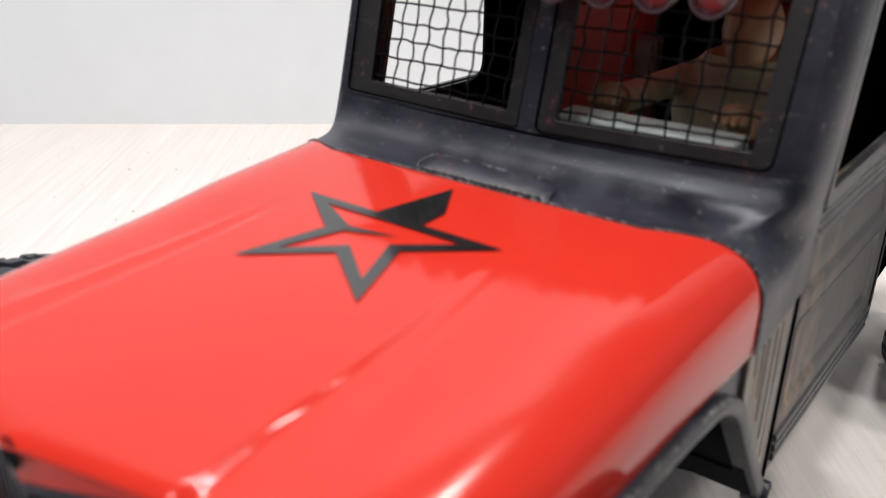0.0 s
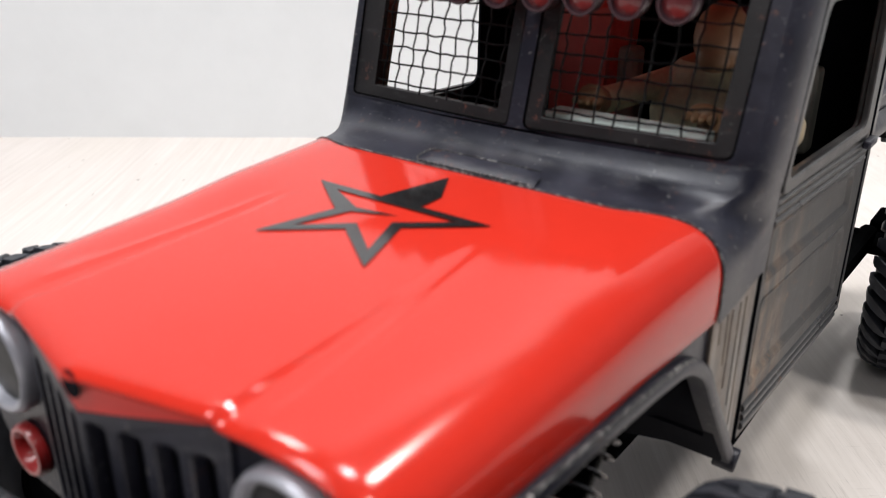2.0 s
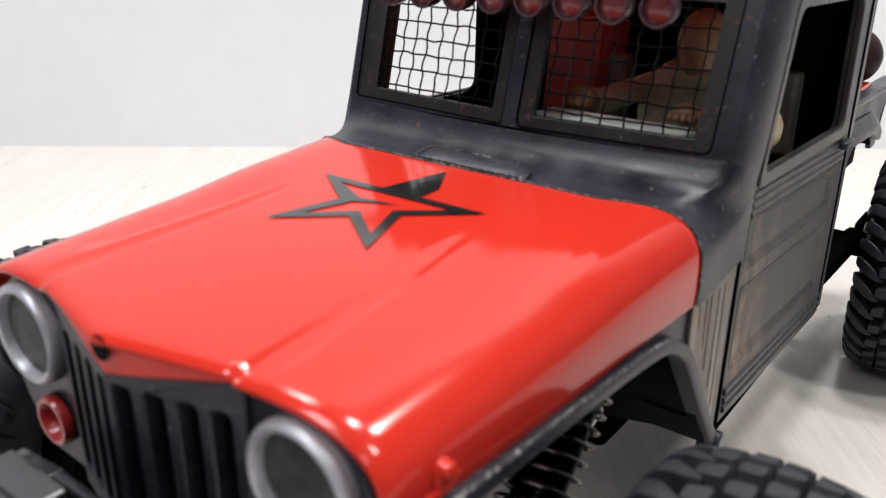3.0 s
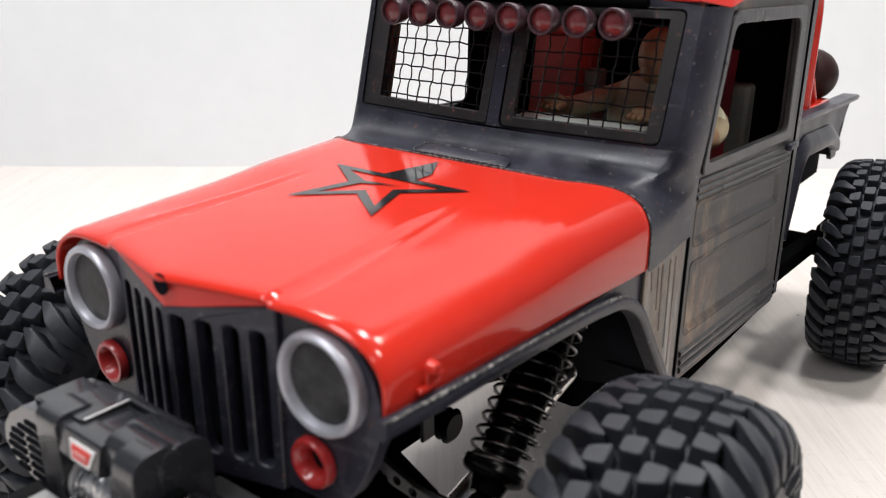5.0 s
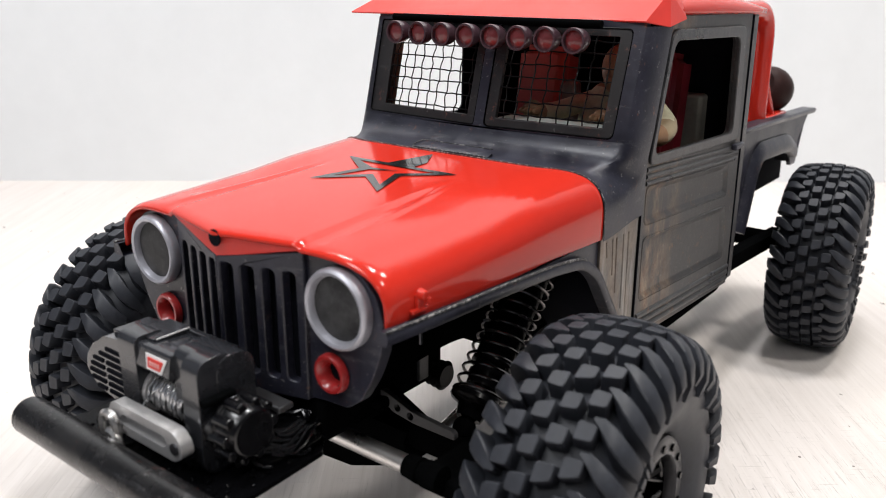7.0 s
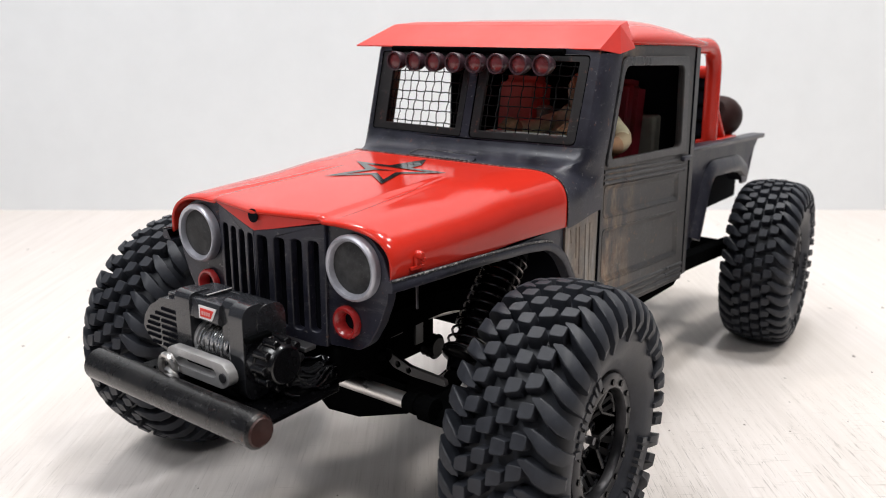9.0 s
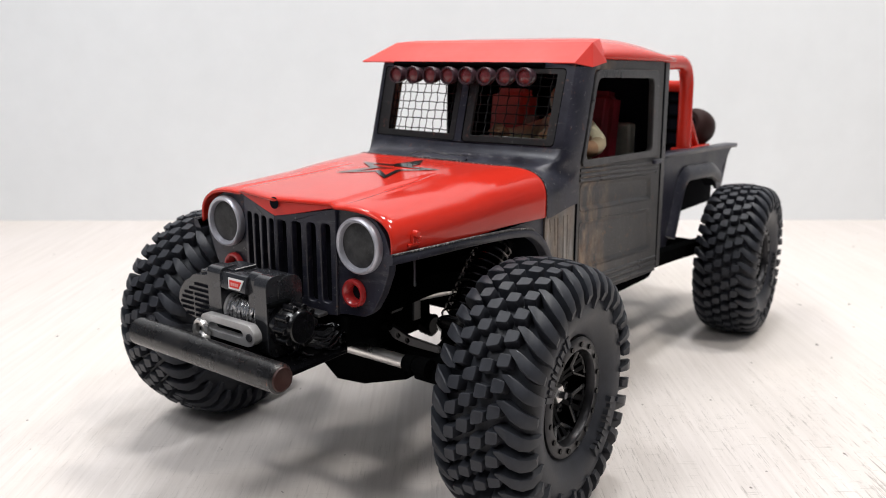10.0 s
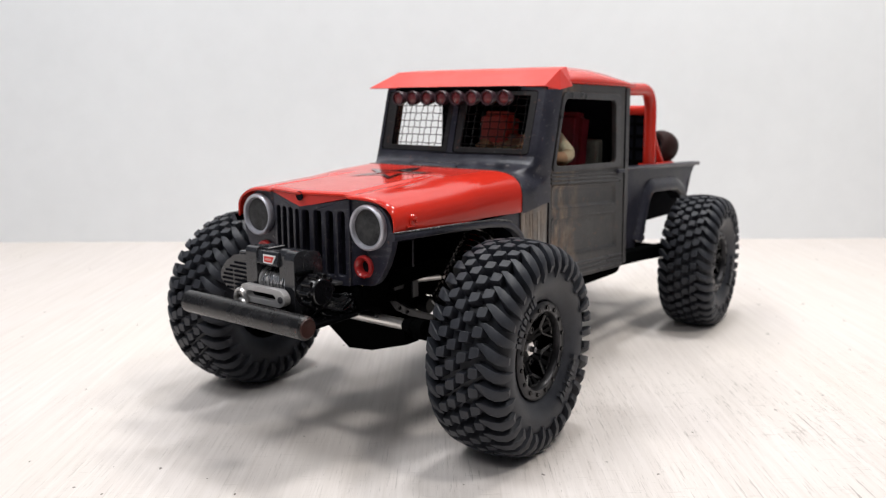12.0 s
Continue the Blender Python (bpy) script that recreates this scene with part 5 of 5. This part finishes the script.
    # motor: a round-bottomed box with a slotted face
    pts = rounded([(-0.0280, 0.0905), (-0.0405, 0.0930), (-0.0465, 0.0985), (-0.0452, 0.1040), (-0.0400, 0.1098), (-0.0352, 0.1122), (-0.0330, 0.1142), (-0.0140, 0.1165), (-0.0140, 0.0900)], 0.0018)
    bm = plate(bmesh.new(), pts, [], lambda u, v: Vector((u, -0.0860, v)), Vector((0, 0.0200, 0)))
    motor = part("motor", bm, WINCHGREY, winch, "slotted winch motor", 0.0008)
    part("motor_lid", box(bmesh.new(), (-0.0235, -0.0760, 0.1150), (0.0150, 0.0140, 0.0030)), WINCHGREY, motor, "", 0.0005)
    # Solid black bars stand in for the shade inside the cooling slots.
    for k in range(7):
        z = 0.0935 + 0.0027 * k
        left = (-0.0420, -0.0450, -0.0458, -0.0445, -0.0425, -0.0385, -0.0340)[k]
        for x0, x1 in (((left + 0.0018, -0.0345), (-0.0325, -0.0180)) if k < 5 else ((left + 0.0020, -0.0170),)):
            part("cooling_slot", box(bmesh.new(), ((x0 + x1) / 2, -0.0858, z), (x1 - x0, 0.0012, 0.0013)), VOID, motor)
        part("cooling_slot", box(bmesh.new(), (left + 0.0004, -0.0790, z), (0.0030, 0.0100, 0.0012)), VOID, motor)
    # gear housing with clutch lever
    g = Vector((0.0225, -0.0802, 0.0995))
    bm = bmesh.new()
    lathe(bm, [(0, 0.0001), (0, 0.0088), (0.0030, 0.0100), (0.0080, 0.0100), (0.0080, 0.0090), (0.0135, 0.0088), (0.0160, 0.0074), (0.0160, 0.0001)], 40, Matrix.Translation(g))
    gear = part("gear_housing", bm, SHINY_BLACK, winch, "black winch gear housing", 0.0005)
    for k in range(10):
        a = 2 * math.pi * k / 10
        p = g + Vector((0.0070, 0.0090 * math.cos(a), 0.0090 * math.sin(a)))
        part("boss", rod(bmesh.new(), p, p + Vector((0.0074, 0, 0)), 0.0019, n=12), SHINY_BLACK, gear, "", 0.0005)
    bm = box(bmesh.new(), g + Vector((0.0060, -0.0050, 0.0108)), (0.0030, 0.0120, 0.0022))
    part("clutch_lever", bm, BLACK, gear, "", 0.0006)
    # fairlead with its slot, hook and shackle
    y = -0.0950
    out = rounded([(-0.0190, 0.0970), (-0.0165, 0.1012), (0.0170, 0.1012), (0.0205, 0.0975), (0.0205, 0.0938), (0.0165, 0.0910), (-0.0155, 0.0910), (-0.0190, 0.0934)], 0.002)
    slot = rounded([(-0.0110, 0.0980), (0.0112, 0.0980), (0.0130, 0.0960), (0.0112, 0.0942), (-0.0110, 0.0942), (-0.0126, 0.0960)], 0.0015)
    bm = plate(bmesh.new(), out, [slot], lambda u, v: Vector((u + cx, y - 0.0022, v)), Vector((0, 0.0044, 0)))
    fair = part("fairlead", bm, SILVER, winch, "matt silver rope fairlead", 0.0013)
    for x in (-0.0160, 0.0170):
        part("fairlead_bolt", rod(bmesh.new(), (cx + x, y - 0.0028, 0.0958), (cx + x, y - 0.0018, 0.0958), 0.0019, n=12), GUNMETAL, fair)
    ring = [Vector((cx - 0.0150 + 0.0042 * math.cos(2 * math.pi * i / 18), y - 0.0044, 0.0930 + 0.0050 * math.sin(2 * math.pi * i / 18))) for i in range(18)]
    hook = part("shackle", tube(bmesh.new(), ring, 0.0016, 8, True), STEEL, winch, "bright steel shackle")
    part("shackle_pin", rod(bmesh.new(), (cx - 0.0195, y - 0.0040, 0.0960), (cx - 0.0105, y - 0.0040, 0.0960), 0.0011, n=10), STEEL, hook)
    pts = [Vector((cx - 0.0135 + 0.0040 * math.cos(a), y - 0.0052, 0.0885 + 0.0040 * math.sin(a))) for a in [radians(100 - 26 * i) for i in range(10)]]
    part("hook", tube(bmesh.new(), pts, 0.0017, 8), STEEL, hook)


build_winch()


# ---------------------------------------------------------------- chassis, axles, suspension
def build_chassis():
    for sx in (1, -1):
        path = [(sx * 0.0300, -0.0480, 0.0930), (sx * 0.0300, 0.0300, 0.0960), (sx * 0.0340, 0.0900, 0.0820), (sx * 0.0340, 0.2300, 0.0820), (sx * 0.0300, 0.2700, 0.1020), (sx * 0.0300, 0.3450, 0.1040)]
        bm = bmesh.new()
        rows = [[Vector(p) + Vector((u, 0, v)) for u, v in ((-0.0018, -0.0055), (0.0018, -0.0055), (0.0018, 0.0055), (-0.0018, 0.0055), (-0.0018, -0.0055))] for p in round_path(path, 0.012)]
        loft(bm, rows)
        part("frame_rail", bm, BLACK, truck, "black steel frame rail")
        # rock slider under the door, showing behind it
        part("rock_slider", tube(bmesh.new(), round_path([(sx * 0.0680, 0.1150, 0.0670), (sx * 0.0680, 0.2280, 0.0670), (sx * 0.0400, 0.2500, 0.0760)], 0.01), 0.0045, 12), BLACK, truck)
    part("skid_plate", box(bmesh.new(), (0, 0.160, 0.0640), (0.080, 0.130, 0.020)), BLACK, truck, "", 0.003)
    part("gearbox", box(bmesh.new(), (0.0, 0.120, 0.0860), (0.040, 0.060, 0.022)), BLACK, truck, "", 0.003)
    for y in (-0.040, 0.060, 0.240, 0.338):
        part("cross_member", box(bmesh.new(), (0, y, 0.0960 if y < 0.1 else 0.1000), (0.060, 0.008, 0.006)), BLACK, truck, "", 0.001)
    # steering servo between the front rails, with its arm, bracket and link eye
    bm = box(bmesh.new(), (0.0050, 0.0060, 0.0950), (0.030, 0.020, 0.024))
    servo = part("steering_servo", bm, BLACK, truck, "black steering servo", 0.001)
    part("servo_bracket", box(bmesh.new(), (0.0270, 0.0138, 0.0860), (0.0014, 0.0060, 0.0180)), PLATEGREY, servo, "grey metal bracket", 0.0004)
    bm = plate(bmesh.new(), rounded([(-0.0040, 0.0835), (0.0075, 0.0835), (0.0075, 0.0930), (0.0015, 0.0952), (-0.0040, 0.0925)], 0.002), [disc(0.0017, 0.0891, 0.0026, 14)], lambda u, v: Vector((0.0230, u, v)), Vector((-0.0026, 0, 0)))
    part("link_mount", bm, PLATEGREY, servo, "grey link mount with a bolt hole", 0.0004)
    part("mount_bolt", rod(bmesh.new(), (0.0195, 0.0017, 0.0891), (0.0226, 0.0017, 0.0891), 0.0026, n=12), BLACK_GLOSS, servo)
    part("panhard_mount", box(bmesh.new(), (0.0140, -0.0080, 0.0780), (0.0180, 0.0160, 0.0200)), BLACK, truck, "black panhard rod mount", 0.0020)
    part("body_post", rod(bmesh.new(), (0.0400, -0.0030, 0.1020), (0.0400, -0.0030, 0.1200), 0.0007, n=8), GUNMETAL, truck, "thin steel body post")
    wire = [(0.0350, -0.0480, 0.1010), (0.0352, -0.0440, 0.0950), (0.0350, -0.0430, 0.0905), (0.0335, -0.0450, 0.0880)]
    part("signal_wire", tube(bmesh.new(), round_path(wire, 0.003, 4), 0.00045, 6), CREAM, truck, "loose thin pale wire")
    # gear case behind the axle, with the ribbed boot of the drive shaft low on its side
    case = part("gear_case", box(bmesh.new(), (-0.0060, 0.0310, 0.0800), (0.0320, 0.0360, 0.0400)), BLACK, truck, "black gear case behind the front axle", 0.0030)
    bm = bmesh.new()
    lathe(bm, [(0.0, 0.0001), (0.0, 0.0046), (0.0016, 0.0060), (0.0032, 0.0046), (0.0048, 0.0064), (0.0064, 0.0048), (0.0080, 0.0068), (0.0096, 0.0050), (0.0096, 0.0001)], 24, Matrix.Translation((0.0080, 0.0420, 0.0640)))
    part("shaft_boot", bm, BLACK_GLOSS, case, "ribbed rubber boot")
    part("motor", rod(bmesh.new(), (0.0, 0.0450, 0.1010), (0.0, 0.0850, 0.1000), 0.0170, n=28), BLACK, truck, "black drive motor", 0.001)
    part("electronics_tray", box(bmesh.new(), (0, 0.010, 0.1220), (0.090, 0.090, 0.003)), VOID, truck)


build_chassis()


def build_axle(y0, front):
    z = WHEEL_Z
    bm = bmesh.new()
    lathe(bm, [(-0.0900, 0.0001), (-0.0900, 0.0085), (-0.0780, 0.0090), (-0.0740, 0.0062), (0.0740, 0.0062), (0.0780, 0.0090), (0.0900, 0.0085), (0.0900, 0.0001)], 24, Matrix.Translation((0, y0, z)))
    axle = part("axle", bm, BLACK, truck, "black solid axle")
    # angular skid housing round the differential
    bm = bmesh.new()
    rows = []
    for x, h, d, zb in ((-0.0350, 0.006, 0.008, z - 0.011), (-0.0100, 0.012, 0.016, 0.0412), (0.0110, 0.008, 0.017, 0.0435), (0.0360, 0.003, 0.009, z - 0.012)):
        rows.append([Vector((x, y0 + u * d, v)) for u, v in ((-0.8, z + h), (-1.0, z), (-0.75, zb), (0.75, zb), (1.0, z), (0.8, z + h), (-0.8, z + h))])
    loft(bm, rows)
    bm.faces.new([bm.verts.new(p) for p in rows[0][:-1]]), bm.faces.new([bm.verts.new(p) for p in rows[-1][:-1]])
    part("differential", bm, BLACK, axle, "angular black differential skid", 0.0008)
    s = -1 if front else 1
    for sx in (1, -1):
        # knuckle
        bm = box(bmesh.new(), (sx * 0.0800, y0, z), (0.0140, 0.0180, 0.0300))
        box(bm, (sx * 0.0720, y0 + s * 0.0200, z + 0.0070), (0.0180, 0.0260, 0.0070))
        part("knuckle", bm, BLACK, axle, "", 0.0015)
        part("knuckle_pin", rod(bmesh.new(), (sx * 0.0700, y0 + s * 0.0150, z - 0.0040), (sx * 0.0700, y0 + s * 0.0150, z - 0.0100), 0.0040, n=14), BLACK, axle)
        # link plate with holes
        if front:
            bm = plate(bmesh.new(), rounded([(0.0215, 0.0790), (0.0250, 0.0800), (0.0390, 0.0752), (0.0590, 0.0738), (0.0600, 0.0705), (0.0400, 0.0706), (0.0290, 0.0722)], 0.0015), [disc(0.0318, 0.0746, 0.0016, 12), disc(0.0382, 0.0731, 0.0016, 12)], lambda u, v: Vector((sx * u, y0 + s * 0.0075, v)), Vector((0, 0.0022, 0)))
            part("link_plate", bm, PLATEGREY, axle, "", 0.0004)
        # lower links run back to the frame
        if front:
            part("lower_link", tube(bmesh.new(), [(sx * 0.0420, y0 + 0.006, 0.0600), (sx * 0.0340, y0 + 0.110, 0.0720)], 0.0036, 12), STEEL, truck, "steel suspension link")
        else:
            bm = bmesh.new()
            loft(bm, [[Vector((sx * x + u, y, z + v)) for u, v in ((-0.004, -0.0045), (-0.002, -0.0062), (0.002, -0.0062), (0.004, -0.0045), (0.004, 0.0045), (0.002, 0.0062), (-0.002, 0.0062), (-0.004, 0.0045), (-0.004, -0.0045))] for x, y, z in ((0.0655, 0.2250, 0.0735), (0.0655, 0.2800, 0.0705), (0.0645, y0, 0.0655))])
            part("lower_link", bm, BLACK, truck, "thick black trailing link")
    if front:
        part("upper_link", tube(bmesh.new(), [(0.0200, y0 + 0.020, 0.0872), (0.0250, y0 + 0.100, 0.0800)], 0.0026, 12), STEEL, truck, "bright steel upper link")
        bm = tube(bmesh.new(), [(-0.0620, -0.0345, 0.0742), (0.0604, -0.0345, 0.0742)], 0.0034, 18)
        tie = part("tie_rod", bm, STEEL, truck, "polished steel steering tie rod")
        for sx in (1, -1):
            bm = bmesh.new()
            lathe(bm, [(0, 0.0001), (0, 0.0040), (0.0060, 0.0046), (0.0062, 0.0036), (0.0080, 0.0036), (0.0082, 0.0048), (0.0150, 0.0048), (0.0150, 0.0001)], 20, Matrix.Translation((sx * 0.0600, -0.0345, 0.0742)) @ Matrix.Rotation(0 if sx > 0 else math.pi, 4, "Z"))
            part("rod_end", bm, BLACK, tie)
        rod_l = [(-0.0200, -0.0300, 0.0760), (0.0400, -0.0230, 0.0860)]
        part("drag_link", tube(bmesh.new(), rod_l, 0.0026, 10), BLACK, truck)


build_axle(0.0, True)
build_axle(REAR_Y, False)


def build_shock(sx, top, bottom):
    top, bottom = Vector(top), Vector(bottom)
    top.x *= sx
    bottom.x *= sx
    d = (bottom - top).normalized()
    n = (top - bottom).length
    along_d = Matrix.Translation(top) @ d.to_track_quat("X", "Z").to_matrix().to_4x4()
    # threaded body
    prof, ridges = [(0.0, 0.0001), (0.0, 0.0072)], 44
    for i in range(ridges):
        x = n * lerp(0.02, 0.60, i / ridges)
        prof += [(x, 0.0078), (x + n * 0.58 / ridges * 0.5, 0.0072)]
    prof += [(n * 0.60, 0.0078), (n * 0.62, 0.0082), (n * 0.64, 0.0082), (n * 0.65, 0.0066), (n * 0.77, 0.0064), (n * 0.78, 0.0001)]
    bm = bmesh.new()
    lathe(bm, prof, 24, along_d)
    shock = part("shock", bm, BLACK_GLOSS, truck, "black threaded coil-over shock absorber")
    part("shaft", rod(bmesh.new(), top + d * n * 0.60, bottom, 0.0019, n=12), STEEL, shock)
    part("spacer", rod(bmesh.new(), top + d * n * 0.69, top + d * n * 0.72, 0.0074, n=16), BLACK_GLOSS, shock)
    bm = bmesh.new()
    lathe(bm, [(n * 0.83, 0.0001), (n * 0.83, 0.0100), (n * 0.855, 0.0104), (n * 0.87, 0.0096), (n * 0.89, 0.0062), (n * 0.95, 0.0050), (n * 0.95, 0.0001)], 24, along_d)
    part("spring_cup", bm, BLACK_GLOSS, shock)
    part("cup_ring", rod(bmesh.new(), top + d * n * 0.795, top + d * n * 0.83, 0.0086, n=20), GUNMETAL, shock, "dark chrome retaining ring")
    part("collar", rod(bmesh.new(), top + d * n * 0.02, top + d * n * 0.06, 0.0102, n=20), BLACK_GLOSS, shock)
    bm = bmesh.new()
    bmesh.ops.create_uvsphere(bm, u_segments=14, v_segments=8, radius=0.0045, matrix=Matrix.Translation(bottom))
    part("rod_end", bm, BLACK, shock)
    u = d.orthogonal().normalized()
    v = d.cross(u)
    pts, turns = [], 12
    for i in range(turns * 18 + 1):
        s = i / (turns * 18)
        a = 2 * math.pi * turns * s
        pts.append(top + d * n * lerp(0.06, 0.84, s) + 0.0100 * (math.cos(a) * u + math.sin(a) * v))
    part("coil_spring", tube(bmesh.new(), pts, 0.00062, 6), SPRING, shock, "dark chrome coil spring")


for sx in (1, -1):
    build_shock(sx, (0.0520, 0.0560, 0.1190), (0.0560, 0.0030, 0.0700))
    build_shock(sx, (0.0300, 0.2760, 0.1240), (0.0380, REAR_Y - 0.006, 0.0740))


# ---------------------------------------------------------------- load and driver
def build_spare():
    """A bald dark spare leaning in the bed behind the roll bar."""
    m = Matrix.Translation((0.0400, 0.3740, 0.1590)) @ Matrix.Rotation(radians(72), 4, "Z") @ Matrix.Rotation(radians(14), 4, "Y")
    bm = bmesh.new()
    half = [(0.0080, 0.0060), (0.0105, 0.0080), (0.0108, 0.0115), (0.0088, 0.0138), (0.0045, 0.0152)]
    lathe(bm, [(-x, r) for x, r in half] + [(0, 0.0156)] + half[::-1], 48, m)
    spare = part("spare_tyre", bm, BROWN, None, "")
    tagged(spare, "dark brown-black spare tyre leaning in the pickup bed", "spare tyre")
    bm = bmesh.new()
    lathe(bm, [(-0.008, 0.0062), (-0.005, 0.0001)], 32, m)
    part("rim_disc", bm, VOID, spare)


build_spare()


def build_figure():
    """The driver doll as one plain shape of rounded masses."""
    bm = bmesh.new()

    def blob(c, r, k=(1, 1, 1)):
        bmesh.ops.create_uvsphere(bm, u_segments=16, v_segments=10, radius=r, matrix=Matrix.Translation(c) @ Matrix.Diagonal((*k, 1)))
    blob((0.0390, 0.1480, 0.1905), 0.0100, (0.85, 0.95, 1.15))
    blob((0.0390, 0.1440, 0.1850), 0.0060, (0.95, 0.9, 1.0))
    blob((0.0360, 0.1560, 0.1630), 0.0200, (1.10, 0.60, 1.12))
    blob((0.0340, 0.1590, 0.1350), 0.0180, (1.0, 0.75, 0.9))
    tube(bm, round_path([(0.0220, 0.1560, 0.1740), (0.0080, 0.1420, 0.1680), (0.0080, 0.1270, 0.1690), (0.0110, 0.1150, 0.1725)], 0.006, 3), 0.0047, 12)
    tube(bm, round_path([(0.0480, 0.1590, 0.1770), (0.0645, 0.1510, 0.1650), (0.0652, 0.1375, 0.1618), (0.0500, 0.1150, 0.1705)], 0.006, 3), 0.0052, 12)
    for x in (0.0110, 0.0480):
        blob((x, 0.1165, 0.1728), 0.0042, (1.2, 0.9, 0.75))
        for k in range(4):
            blob((x - 0.0036 + 0.0024 * k, 0.1125 + 0.0005 * abs(k - 1.5), 0.1722), 0.0017, (0.75, 1.9, 0.85))
    tube(bm, [(0.0280, 0.1500, 0.1270), (0.0260, 0.1200, 0.1320)], 0.0080, 10)
    tube(bm, [(0.0430, 0.1500, 0.1270), (0.0440, 0.1200, 0.1320)], 0.0080, 10)
    ob = part("driver_doll", bm, CLOTH, None)
    tagged(ob, "small khaki driver doll sitting behind the dashboard", "doll")
    ob.data.materials.append(SKIN)
    ob.data.materials.append(CREAM)
    for f in ob.data.polygons:
        c = f.center
        if c.z > 0.1800 and c.x < 0.0500 and c.y < 0.1600 or (c.y < 0.1265 and c.z > 0.152):
            f.material_index = 1
        elif c.x > 0.0450 and c.y < 0.1385 and 0.1500 < c.z < 0.1700:
            f.material_index = 1
        elif c.x > 0.0545 and c.z < 0.1690:
            f.material_index = 2


build_figure()
